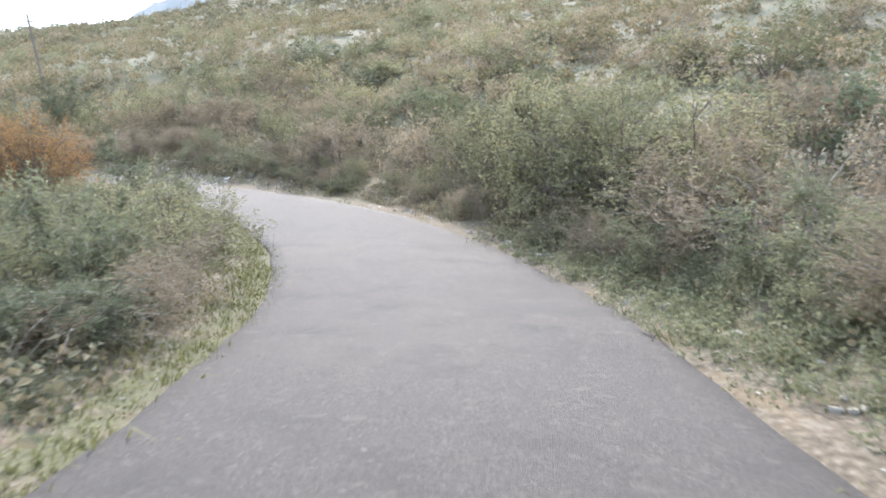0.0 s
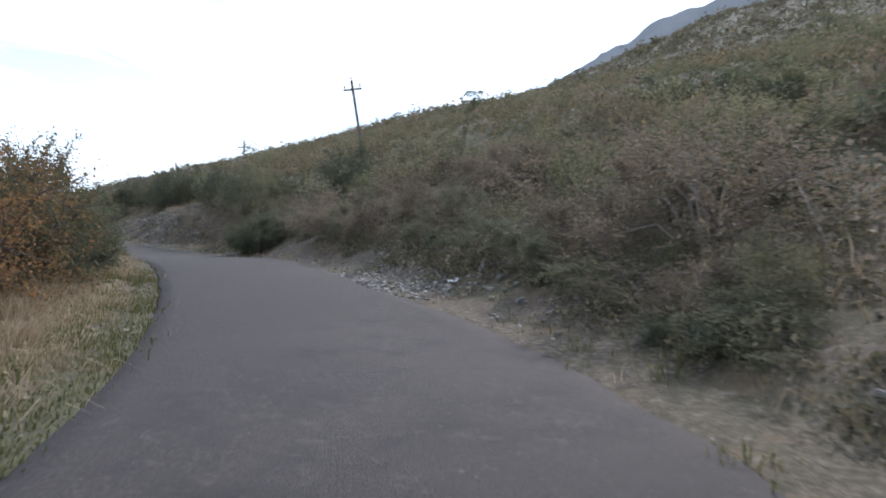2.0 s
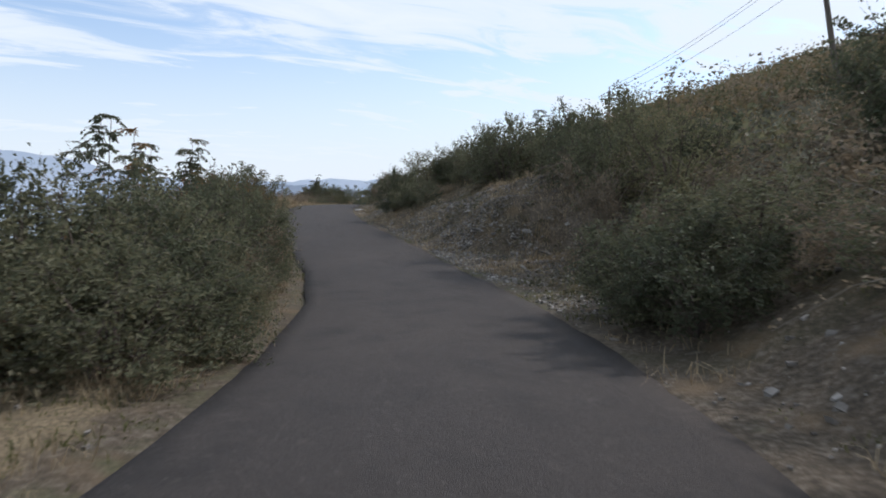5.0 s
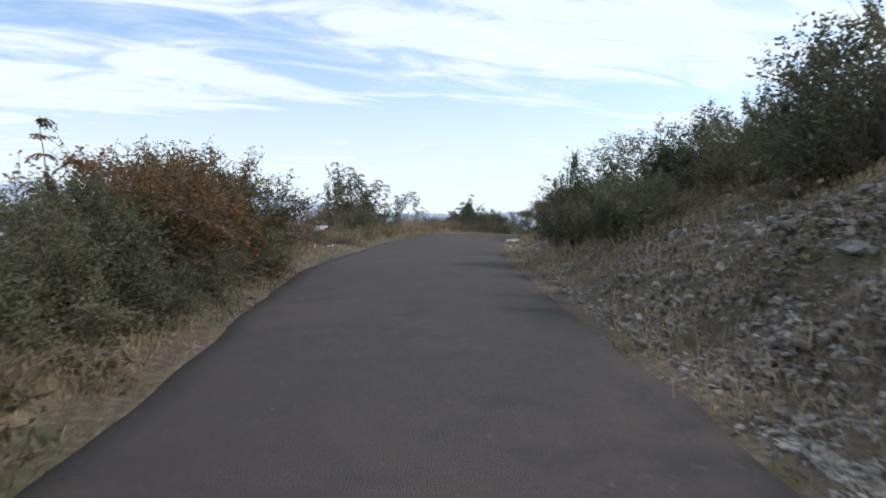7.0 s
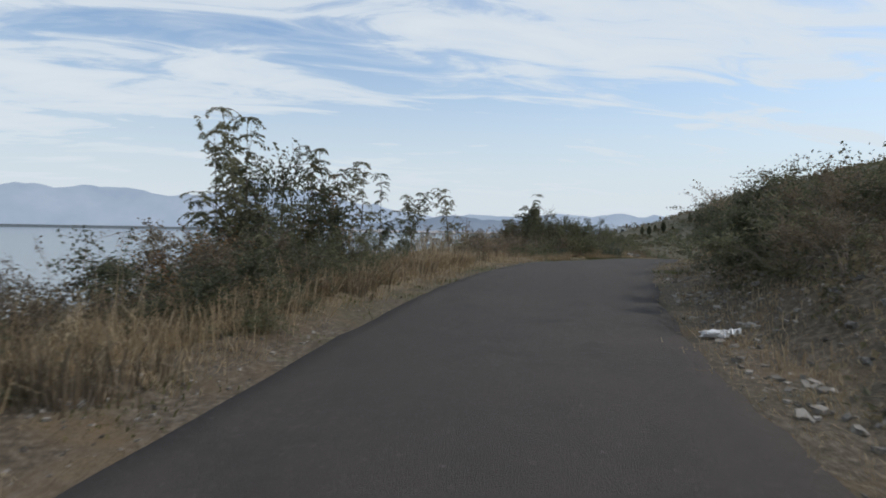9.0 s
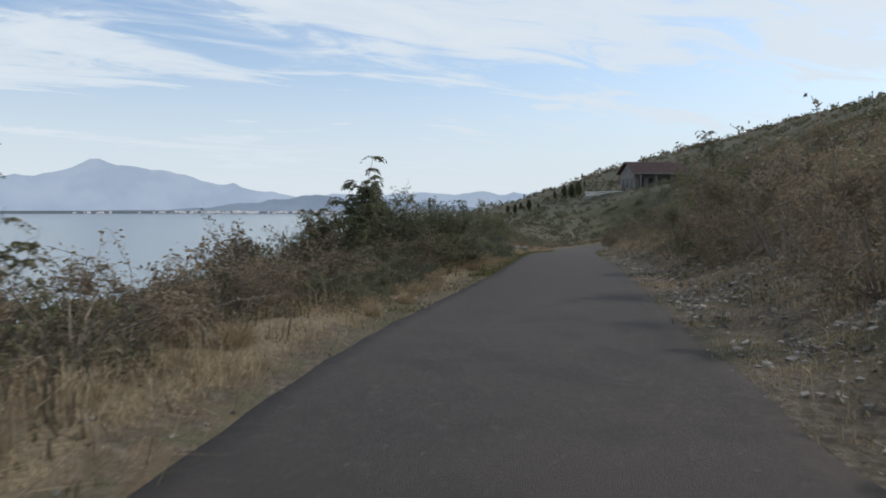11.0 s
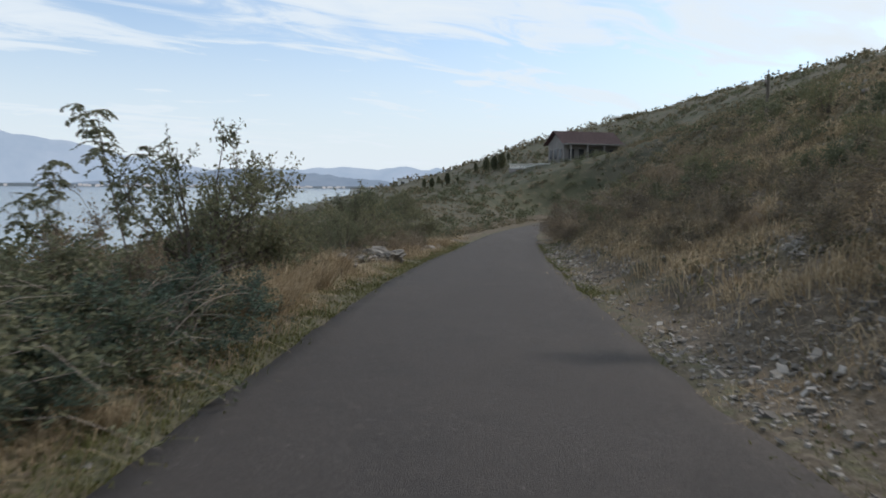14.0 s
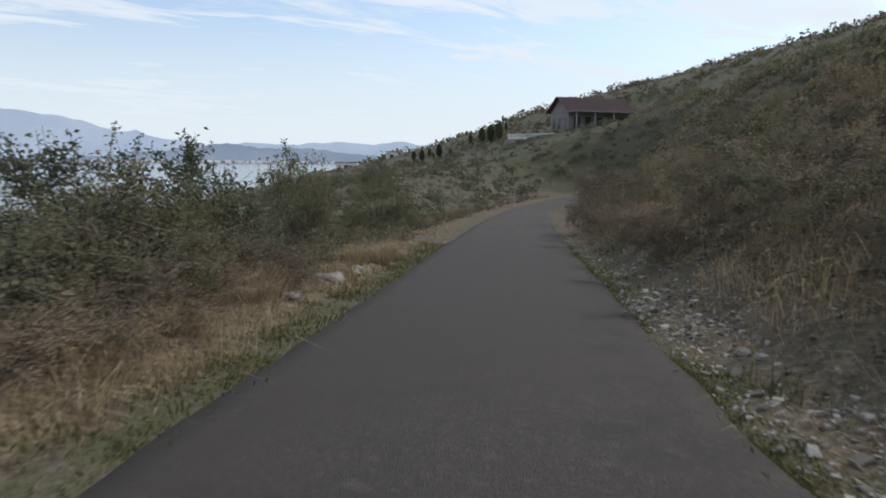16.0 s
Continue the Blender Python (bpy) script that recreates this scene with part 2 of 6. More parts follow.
SCRUB = leafy(material("scrub_leaf", [(0.10, (0.050, 0.056, 0.036)), (0.32, (0.090, 0.092, 0.056)), (0.55, (0.150, 0.130, 0.082)), (0.88, (0.29, 0.235, 0.150))], 0.12, 0.8, 5, fac="grain"), 0.3)
OLIVE_SCRUB = leafy(material("slope_leaf", [(0.12, (0.054, 0.060, 0.034)), (0.35, (0.106, 0.105, 0.056)), (0.6, (0.170, 0.141, 0.081)), (0.85, (0.294, 0.208, 0.113))], 0.22, 0.8, 5, fac="grain"), 0.3)
LITTER = material("white_plastic", [(0.3, (0.62, 0.62, 0.62)), (0.7, (0.82, 0.82, 0.81))], 12, 0.45, 4, 0.3, 30)
WOOD = material("weathered_pole", [(0.3, (0.09, 0.075, 0.06)), (0.7, (0.17, 0.15, 0.125))], 14, 0.9, 6, 0.4, 60, stretch=(1, 1, 0.1))
CERAMIC = material("insulator", [(0.3, (0.25, 0.20, 0.17)), (0.7, (0.32, 0.27, 0.24))], 20, 0.35)
WIRE = material("wire", [(0.3, (0.08, 0.08, 0.08)), (0.7, (0.12, 0.12, 0.12))], 20, 0.5)
PLASTER = material("wall_plaster", [(0.3, (0.19, 0.175, 0.165)), (0.7, (0.28, 0.26, 0.245))], 1.2, 0.9, 8, 0.3, 14)
TILE = material("roof_tile", [(0.3, (0.075, 0.052, 0.054)), (0.7, (0.126, 0.087, 0.089))], 2.5, 0.85, 8, 0.5, 12)
GLASSY = material("dark_window", [(0.3, (0.03, 0.032, 0.036)), (0.7, (0.05, 0.052, 0.058))], 3, 0.15)
WHITE = material("white_paint", [(0.3, (0.66, 0.65, 0.62)), (0.7, (0.80, 0.79, 0.76))], 2, 0.8, 6)

WATER = bpy.data.materials.new("lake_water")
WATER.use_nodes = True
wp = WATER.node_tree.nodes["Principled BSDF"]
wp.inputs["Base Color"].default_value, wp.inputs["Roughness"].default_value = (0.10, 0.13, 0.145, 1), 0.16
wb = WATER.node_tree.nodes.new("ShaderNodeBump")
wt = WATER.node_tree.nodes.new("ShaderNodeTexNoise")
wc = WATER.node_tree.nodes.new("ShaderNodeTexCoord")
wt.inputs["Scale"].default_value, wt.inputs["Detail"].default_value = 0.6, 8
wb.inputs["Strength"].default_value, wb.inputs["Distance"].default_value = 0.25, 0.25
WATER.node_tree.links.new(wc.outputs["Object"], wt.inputs["Vector"])
WATER.node_tree.links.new(wt.outputs[0], wb.inputs["Height"])
WATER.node_tree.links.new(wb.outputs[0], wp.inputs["Normal"])


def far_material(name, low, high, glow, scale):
    """Distance seen through kilometres of air: pale haze painted in as emission, hardly lit by the sun."""
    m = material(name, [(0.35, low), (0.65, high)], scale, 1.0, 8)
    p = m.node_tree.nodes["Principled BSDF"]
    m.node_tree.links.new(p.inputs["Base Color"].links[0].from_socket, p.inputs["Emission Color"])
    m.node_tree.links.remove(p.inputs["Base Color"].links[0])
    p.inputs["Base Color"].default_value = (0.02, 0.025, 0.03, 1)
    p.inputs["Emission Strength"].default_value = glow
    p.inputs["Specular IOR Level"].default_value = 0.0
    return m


# air haze baked into glowing colours, one tone for each distance
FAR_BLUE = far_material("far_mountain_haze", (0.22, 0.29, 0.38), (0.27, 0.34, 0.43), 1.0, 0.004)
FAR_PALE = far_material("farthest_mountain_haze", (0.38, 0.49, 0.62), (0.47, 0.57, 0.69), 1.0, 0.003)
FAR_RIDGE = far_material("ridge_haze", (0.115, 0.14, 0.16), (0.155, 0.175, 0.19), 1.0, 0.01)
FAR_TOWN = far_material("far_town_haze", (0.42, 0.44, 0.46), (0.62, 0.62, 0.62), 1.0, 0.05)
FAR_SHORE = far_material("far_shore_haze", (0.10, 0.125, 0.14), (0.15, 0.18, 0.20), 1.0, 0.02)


# ---- mesh helpers ----
def mesh_of(name, verts, faces, mat, smooth=False):
    """A mesh from an (n, 3) array and an (m, k) array of corner indices."""
    verts, faces = np.asarray(verts, np.float32), np.asarray(faces, np.int32)
    me = bpy.data.meshes.new(name)
    me.vertices.add(len(verts))
    me.vertices.foreach_set("co", verts.ravel())
    k = faces.shape[1]
    me.loops.add(faces.size)
    me.loops.foreach_set("vertex_index", faces.ravel())
    me.polygons.add(len(faces))
    me.polygons.foreach_set("loop_start", np.arange(0, faces.size, k, dtype=np.int32))
    me.polygons.foreach_set("use_smooth", np.full(len(faces), smooth))
    me.update(calc_edges=True)
    me.validate()
    me.materials.append(mat)
    return me


def part_of(name, me, parent, label=""):
    ob = new(name, me)
    ob.parent = parent
    return tagged(ob, label)


def part(name, bm, mat, parent, label=""):
    me = bpy.data.meshes.new(name)
    bm.to_mesh(me)
    bm.free()
    me.materials.append(mat)
    return part_of(name, me, parent, label)


def value_noise(x, y, seed=0):
    """Smooth noise from 0 to 1 on a unit lattice."""
    xi, yi = np.floor(x).astype(np.int64), np.floor(y).astype(np.int64)
    fx, fy = x - xi, y - yi
    fx, fy = fx * fx * (3 - 2 * fx), fy * fy * (3 - 2 * fy)

    def h(i, j):
        n = (i * 374761393 + j * 668265263 + seed * 982451653) & 0x7FFFFFFF
        n = ((n ^ (n >> 13)) * 1274126177) & 0x7FFFFFFF
        return ((n ^ (n >> 16)) & 0xFFFF) / 65535.0

    top = h(xi, yi) * (1 - fx) + h(xi + 1, yi) * fx
    low = h(xi, yi + 1) * (1 - fx) + h(xi + 1, yi + 1) * fx
    return top * (1 - fy) + low * fy


def fractal(x, y, seed=0, octaves=4):
    return sum(value_noise(x * 2**k, y * 2**k, seed + k) / 2**k for k in range(octaves)) / (2 - 0.5 ** (octaves - 1))


def step(lo, hi, v):
    t = np.clip((v - lo) / (hi - lo), 0, 1)
    return t * t * (3 - 2 * t)


# ---- the road's line ----
LINE = np.array([(0.2, -20.0, -0.52), (0.0, -10.0, -0.92), (-0.1, -4.0, -1.18), (-0.1, 0.0, -1.36), (0.0, 4.0, -1.56), (-0.4, 7.9, -1.65), (-1.6, 11.7, -1.6), (-3.4, 15.2, -1.49), (-5.9, 18.3, -1.38), (-9.7, 21.6, -1.29), (-13.7, 24.6, -1.23), (-18.6, 27.9, -1.34), (-23.9, 30.7, -1.57), (-31.4, 33.4, -1.51), (-39.1, 35.6, -1.1), (-46.8, 37.7, -0.81), (-54.3, 40.7, -0.53), (-61.3, 44.6, -0.45), (-67.9, 49.1, -0.63), (-76.2, 54.7, -0.87), (-87.0, 61.9, -1.32), (-96.7, 68.8, -1.95), (-111.2, 79.5, -2.75), (-122.2, 88.2, -3.35), (-133.1, 97.0, -3.95), (-146.6, 111.0, -4.3), (-159.2, 128.0, -4.2)])
HALF = 1.8
ZERO = 3


def spline(points, each=16):
    p = np.vstack([2 * points[0] - points[1], points, 2 * points[-1] - points[-2]])
    out = []
    for i in range(1, len(p) - 2):
        for t in np.linspace(0, 1, each, endpoint=False):
            b0, b1, b2, b3 = p[i - 1 : i + 3]
            out.append(0.5 * (2 * b1 + (b2 - b0) * t + (2 * b0 - 5 * b1 + 4 * b2 - b3) * t**2 + (3 * b1 - b0 - 3 * b2 + b3) * t**3))
    return np.array(out + [points[-1]])


raw = spline(LINE)
run = np.r_[0, np.cumsum(np.hypot(*np.diff(raw[:, :2], axis=0).T))]
run -= run[ZERO * 16]
S = np.arange(run[0], run[-1], 0.4)
ROAD = np.stack([np.interp(S, run, raw[:, k]) for k in range(3)], 1)
TAN = np.gradient(ROAD[:, :2], axis=0)
TAN /= np.linalg.norm(TAN, axis=1)[:, None]
SIDE = np.stack([-TAN[:, 1], TAN[:, 0]], 1)
LAKE = -16.0
UPHILL = np.array([0.491, 0.871])


# half widths of the asphalt: metres along the road, metres from its middle
EDGE_LEFT = np.array([(-20, 1.8), (4, 1.8), (8, 1.7), (11, 1.58), (15, 1.68), (22, 1.63), (27, 1.66), (41, 1.76), (44, 1.62), (48, 1.62), (52, 1.85), (55, 2.1), (60, 2.33), (63, 2.1), (66, 1.85), (70, 1.7), (73, 1.68), (88, 1.8), (91.5, 1.74), (95, 1.68), (99, 1.73), (106, 1.79), (110, 1.77), (113, 1.66), (118, 1.68)])
EDGE_RIGHT = np.array([(-20, 1.8), (5, 1.9), (15, 2.08), (19, 1.95), (25, 1.66), (28, 1.64), (36, 1.8), (43, 1.95), (48, 1.82), (53, 1.72), (57, 1.55), (61, 1.6), (64.5, 1.78), (70, 1.83), (76, 1.9), (89, 1.71), (101, 1.75), (104, 1.6), (112, 1.6), (121, 1.66), (140, 1.75)])


def edge(s, l):
    """The asphalt's half width at s metres along the road, on the side on which l lies."""
    return np.where(np.asarray(l) > 0, np.interp(s, *EDGE_LEFT.T), np.interp(s, *EDGE_RIGHT.T))


def beside(s, l):
    """Moves a place of the verge with the asphalt's edge."""
    return l + np.sign(l) * (edge(s, l) - HALF) * (1 - step(2.2, 3.6, np.abs(l)))


def along(s):
    """Place, left-hand side and heading of the road's middle at s metres."""
    p = np.array([np.interp(s, S, ROAD[:, k]) for k in range(3)])
    q = np.array([np.interp(s, S, SIDE[:, k]) for k in range(2)])
    return p, q / np.linalg.norm(q)


def nearest(x, y):
    x, y = np.atleast_1d(np.asarray(x, float)), np.atleast_1d(np.asarray(y, float))
    idx = np.empty(len(x), int)
    for c in range(0, len(x), 20000):
        d = (x[c : c + 20000, None] - ROAD[None, :, 0]) ** 2 + (y[c : c + 20000, None] - ROAD[None, :, 1]) ** 2
        idx[c : c + 20000] = d.argmin(1)
    off = np.stack([x, y], 1) - ROAD[idx, :2]
    return idx, (off * SIDE[idx]).sum(1), np.linalg.norm(off, axis=1)


def ground_z(x, y):
    """The land's height."""
    x, y = np.atleast_1d(np.asarray(x, float)), np.atleast_1d(np.asarray(y, float))
    idx, l, far = nearest(x, y)
    ahead = np.clip(((np.stack([x, y], 1) - ROAD[idx, :2]) * TAN[idx]).sum(1), -0.3, 0.3)
    s = S[idx] + ahead
    rz = np.interp(s, S, ROAD[:, 2])
    a, b = np.maximum(-l - edge(s, -1), 0), np.maximum(l - edge(s, 1), 0)
    rough = fractal(x * 0.9, y * 0.9, 3) - 0.5
    wide = fractal(x * 0.12, y * 0.12, 9) - 0.5
    rocky = step(45, 48, s) * (1 - step(54, 58, s)) * 0.9
    ledge = rocky * step(0.3, 0.9, a) * 0.5 * (fractal(x * 1.8, y * 1.8, 64) - 0.5)
    shelf = 1.9 * step(42, 44, s) * (1 - step(49, 52, s))
    a0, a = a, np.maximum(a - shelf, 0)
    cut = 0.20 * step(97, 101, s) * (1 - step(126, 134, s))
    steep = 0.11 * step(97, 105, s) * (1 - step(145, 160, s)) + 0.18 * step(108, 123, s) * (1 - step(143, 158, s))
    bank = cut * step(0.25, 1.3, a) + (0.12 + 0.35 * step(20, 30, s) * (1 - step(78, 84, s)) + 0.55 * rocky) * step(0.4, 2.4, a)
    right = rz + 0.01 + bank + ledge + 0.285 * np.maximum(a - 0.8, 0) + steep * np.clip(a - 0.8, 0, 12) + rough * 0.35 * step(0.2, 1.6, a0) + wide * 1.5 * step(2, 12, a)
    left = rz - 0.01 + 0.10 * step(0.2, 0.9, b) - 0.20 * np.maximum(b - 1.2, 0) + rough * 0.22 * step(0.1, 1.2, b) + wide * 1.2 * step(3, 14, b)
    near = np.where(l < 0, right, left)
    u = UPHILL[0] * x + UPHILL[1] * y - 10
    plane = np.where(u > 0, (0.33 - 0.05 * step(-75, -20, x)) * u, 0.20 * u) - 0.9
    plane += (fractal(x * 0.03, y * 0.03, 21) - 0.5) * 6 * step(10, 60, np.abs(u)) + wide * 1.4
    plane = -6 * np.logaddexp(-np.clip(plane, -300, 300) / 6, -44.0 / 6)
    plane += 3.4 * np.exp(-((x + 281) ** 2 + (y - 138) ** 2) / 2 / 35**2)
    plane += 3.8 * np.exp(-((x + 256) ** 2 + (y - 252) ** 2) / 2 / 45**2) + 3.8 * np.exp(-((x + 255) ** 2 / 2 / 35**2 + (y - 185) ** 2 / 2 / 30**2))
    plane -= 3.4 * np.exp(-((x + 100) ** 2 / 2 / 50**2 + (y - 175) ** 2 / 2 / 40**2))
    plane -= 2.4 * np.exp(-((x + 168) ** 2 / 2 / 26**2 + (y - 132) ** 2 / 2 / 16**2))
    plane += 12.5 * step(-70, -20, x) * step(100, 185, y)
    pad = np.exp(-(((x + 190.5) ** 2 + (y - 155.5) ** 2) / 2 / 9**2) ** 2)
    plane = plane * (1 - pad) + 5.9 * pad
    ends = np.maximum(step(150, 175, s), step(12, 19, -s))
    w = np.maximum(step(9, 34, far), ends * step(3, 20, far))
    z = near * (1 - w) + plane * w
    return np.maximum(z, LAKE - 4)


def spot(s, l):
    """A point of the land at s metres along the road and l to its left."""
    p, q = along(s)
    x, y = p[0] + q[0] * l, p[1] + q[1] * l
    return float(x), float(y), float(ground_z(x, y)[0])


# ---- ground ----
def spread(lo, hi, cell, ends):
    mid = np.arange(lo, hi, cell)
    out, d = [], cell
    reach = 0.0
    while reach < ends:
        d *= 1.22
        reach += d
        out.append(reach)
    out = np.array(out)
    return np.r_[(lo - out)[::-1], mid, mid[-1] + out]


gx, gy = spread(-180, 30, 1.1, 4200), spread(-30, 130, 1.1, 4200)
X, Y = np.meshgrid(gx, gy)
x, y = X.ravel(), Y.ravel()
z = ground_z(x, y)
_, l, far = nearest(x, y)
z -= 0.35 * (1 - step(5.5, 7.5, far))
n, m = len(gx), len(gy)
i = (np.arange(m - 1)[:, None] * n + np.arange(n - 1)[None]).ravel()
tagged(new("ground", mesh_of("ground", np.stack([x, y, z], 1), np.stack([i, i + 1, i + n + 1, i + n], 1), SOIL, True)),
                "dry stony hillside soil with patches of grass", "ground", kind="structure")

# finer strip of land beside the road
ls = np.r_[np.linspace(-8.5, -3.5, 16), np.linspace(-3.2, 3.2, 44), np.linspace(3.5, 8.5, 16)]
rows = np.array([[*(ROAD[k, :2] + SIDE[k] * v)] for k in range(len(S)) if S[k] > -18 for v in ls])
z = ground_z(rows[:, 0], rows[:, 1])
lv = np.tile(ls, len(rows) // len(ls))
sv = np.repeat(S[S > -18], len(ls))
z -= 0.07 * (1 - step(-0.25, 0.15, np.abs(lv) - edge(sv, lv))) + 0.5 * step(7.4, 8.5, np.abs(lv))
z += (fractal(rows[:, 0] * 5, rows[:, 1] * 5, 5) - 0.5) * 0.10 * step(0.0, 0.5, np.abs(lv) - edge(sv, lv))
n, m = len(ls), len(rows) // len(ls)
i = (np.arange(m - 1)[:, None] * n + np.arange(n - 1)[None]).ravel()
me = mesh_of("ground_verge", np.column_stack([rows, z]), np.stack([i + n, i + n + 1, i + 1, i], 1), VERGE, True)
out = np.abs(lv) - edge(sv, lv)
strip = np.where(lv > 0, np.maximum.reduce([1 - step(22, 27, sv), step(97, 101, sv), 0.6 * (1 - step(50, 53, sv) * (1 - step(67, 70, sv)))]), np.maximum.reduce([step(98, 103, sv), step(41, 43, sv) * (1 - step(50, 54, sv)), 0.3 + 0 * sv]))
moss = strip * (1 - step(0.25, 0.65, out)) * np.where(lv > 0, 0.5, 0.36)
straw = np.where(lv > 0, step(0.3, 0.7, out) * (1 - step(2.0, 3.0, out)) * step(10, 16, sv) * (1 - 0.6 * step(122, 132, sv)) * (1 - 0.6 * step(56, 60, sv) * (1 - step(70, 73, sv))), 0.25 * step(1.0, 2.0, out)) * 0.6
for key, share in (("moss", moss), ("straw_litter", straw)):
    me.attributes.new(key, "FLOAT", "POINT").data.foreach_set("value", share.astype(np.float32))
tagged(new("ground_verge", me),
       "stony roadside verge of dry earth, moss and straw", "verge", kind="structure")

# road: a crowned slab of asphalt with ragged edges
cross = np.r_[-1.0, np.linspace(-1, 1, 15), 1.0]
V = []
for k in range(len(S)):
    el = edge(S[k], 1) + 0.10 * (fractal(np.array([S[k] * 0.7]), np.array([1.5]), 31)[0] - 0.5) + 0.07 * (value_noise(np.array([S[k] * 2.3]), np.array([0.5]), 7)[0] - 0.5)
    er = edge(S[k], -1) + 0.22 * (fractal(np.array([S[k] * 0.7]), np.array([7.5]), 37)[0] - 0.5) + 0.12 * (value_noise(np.array([S[k] * 2.1]), np.array([3.5]), 8)[0] - 0.5)
    for j, c in enumerate(cross):
        w = c * (el if c > 0 else er)
        h = 0.035 * (1 - c * c) + 0.012
        if j in (0, len(cross) - 1):
            w, h = w * 1.02, -0.10
        V.append([ROAD[k, 0] + SIDE[k, 0] * w, ROAD[k, 1] + SIDE[k, 1] * w, ROAD[k, 2] + h])
n, m = len(cross), len(S)
i = (np.arange(m - 1)[:, None] * n + np.arange(n - 1)[None]).ravel()
tagged(new("road", mesh_of("road", V, np.stack([i + n, i + n + 1, i + 1, i], 1), ASPHALT, True)), "narrow worn grey asphalt lane with crumbling edges", "road", kind="structure")

# lake
bm = bmesh.new()
bmesh.ops.create_grid(bm, x_segments=40, y_segments=40, size=4300)
me = bpy.data.meshes.new("water")
bm.to_mesh(me)
bm.free()
me.materials.append(WATER)
water = tagged(new("water", me), "calm pale grey-blue lake water", "lake", kind="structure")
water.location = (0, 0, LAKE)


def range_of(name, dist, yaw0, yaw1, peaks, base, mat, label, rough, seed):
    """A far mountain range: a ridge at a distance between two headings, with its slopes falling to the shore."""
    yaw = np.radians(np.linspace(yaw0, yaw1, 220))
    deg = np.degrees(yaw)
    h = np.interp(deg, [p[0] for p in peaks], [p[1] for p in peaks])
    h = h + (fractal(deg * 0.5, deg * 0 + 2, seed, 5) - 0.5) * rough * np.clip(h / 60, 0.2, 1.5)
    V = []
    for t, k in ((0.0, 0.0), (0.3, 0.35), (0.62, 0.7), (1.0, 1.0), (1.25, 0.2)):
        d = dist + t * 320
        wob = 1 + 0.12 * (fractal(deg * 0.8 + t * 9, deg * 0 + t * 5, seed + 3) - 0.5) * (0 < k < 1)
        V.append(np.stack([-np.sin(yaw) * d - 62, np.cos(yaw) * d + 45, base + np.maximum(h, 3) * k * wob], 1))
    n, m = 220, 5
    i = (np.arange(m - 1)[:, None] * n + np.arange(n - 1)[None]).ravel()
    return tagged(new(name, mesh_of(name, np.vstack(V), np.stack([i, i + 1, i + n + 1, i + n], 1), mat, True)), label, "mountains", kind="structure")


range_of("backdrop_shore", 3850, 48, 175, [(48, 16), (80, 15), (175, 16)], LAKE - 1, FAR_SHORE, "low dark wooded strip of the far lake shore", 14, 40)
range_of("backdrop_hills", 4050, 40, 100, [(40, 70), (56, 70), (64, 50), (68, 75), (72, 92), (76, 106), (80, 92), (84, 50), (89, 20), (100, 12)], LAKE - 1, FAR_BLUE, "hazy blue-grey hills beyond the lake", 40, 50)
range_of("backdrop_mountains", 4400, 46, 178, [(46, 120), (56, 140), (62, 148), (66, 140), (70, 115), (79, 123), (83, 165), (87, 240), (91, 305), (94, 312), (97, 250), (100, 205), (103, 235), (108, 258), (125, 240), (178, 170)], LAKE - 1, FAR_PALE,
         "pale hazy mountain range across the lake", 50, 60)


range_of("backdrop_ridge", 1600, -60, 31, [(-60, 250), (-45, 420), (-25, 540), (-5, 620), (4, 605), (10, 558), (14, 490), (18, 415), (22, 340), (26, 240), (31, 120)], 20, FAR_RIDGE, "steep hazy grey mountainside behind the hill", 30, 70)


town = np.random.default_rng(90)
V, F = [], []
for k in range(130):
    d, wide, high = 3835 + town.uniform(-6, 6), town.uniform(5, 26), town.uniform(5, 13)
    a = math.radians(town.choice([town.normal(77, 3.0), town.normal(84, 2.0), town.uniform(58, 96)]))
    c = np.array([-math.sin(a) * d - 62, math.cos(a) * d + 45, LAKE + town.uniform(1, 6)])
    q = np.array([math.cos(a), math.sin(a), 0])
    r = np.array([math.sin(a), -math.cos(a), 0]) * 6
    V += [c - q * wide / 2 + r * i + [0, 0, high * j] for i in (0, 1) for j in (0, 1)] + [c + q * wide / 2 + r * i + [0, 0, high * j] for i in (0, 1) for j in (0, 1)]
    F += [[8 * k + n for n in f] for f in ((0, 1, 3, 2), (4, 6, 7, 5), (2, 3, 7, 6), (0, 4, 5, 1), (1, 5, 7, 3))]
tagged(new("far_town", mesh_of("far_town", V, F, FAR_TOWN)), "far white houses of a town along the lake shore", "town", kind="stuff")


# ---- plants ----
def tube(path, radii, sides=4):
    """Rings round a path, as verts and quads."""
    path = np.asarray(path, float)
    t = np.gradient(path, axis=0)
    t /= np.linalg.norm(t, axis=1)[:, None] + 1e-9
    ref = np.where(np.abs(t[:, 2:3]) > 0.9, np.array([[1.0, 0, 0]]), np.array([[0, 0, 1.0]]))
    u = np.cross(t, ref)
    u /= np.linalg.norm(u, axis=1)[:, None] + 1e-9
    w = np.cross(t, u)
    ang = np.arange(sides) * 2 * np.pi / sides
    r = np.asarray(radii, float)[:, None, None]
    v = path[:, None] + r * (u[:, None] * np.cos(ang)[None, :, None] + w[:, None] * np.sin(ang)[None, :, None])
    k, j = np.meshgrid(np.arange(len(path) - 1), np.arange(sides), indexing="ij")
    k, j = k.ravel(), j.ravel()
    q = np.stack([k * sides + j, k * sides + (j + 1) % sides, (k + 1) * sides + (j + 1) % sides, (k + 1) * sides + j], 1)
    return v.reshape(-1, 3), q


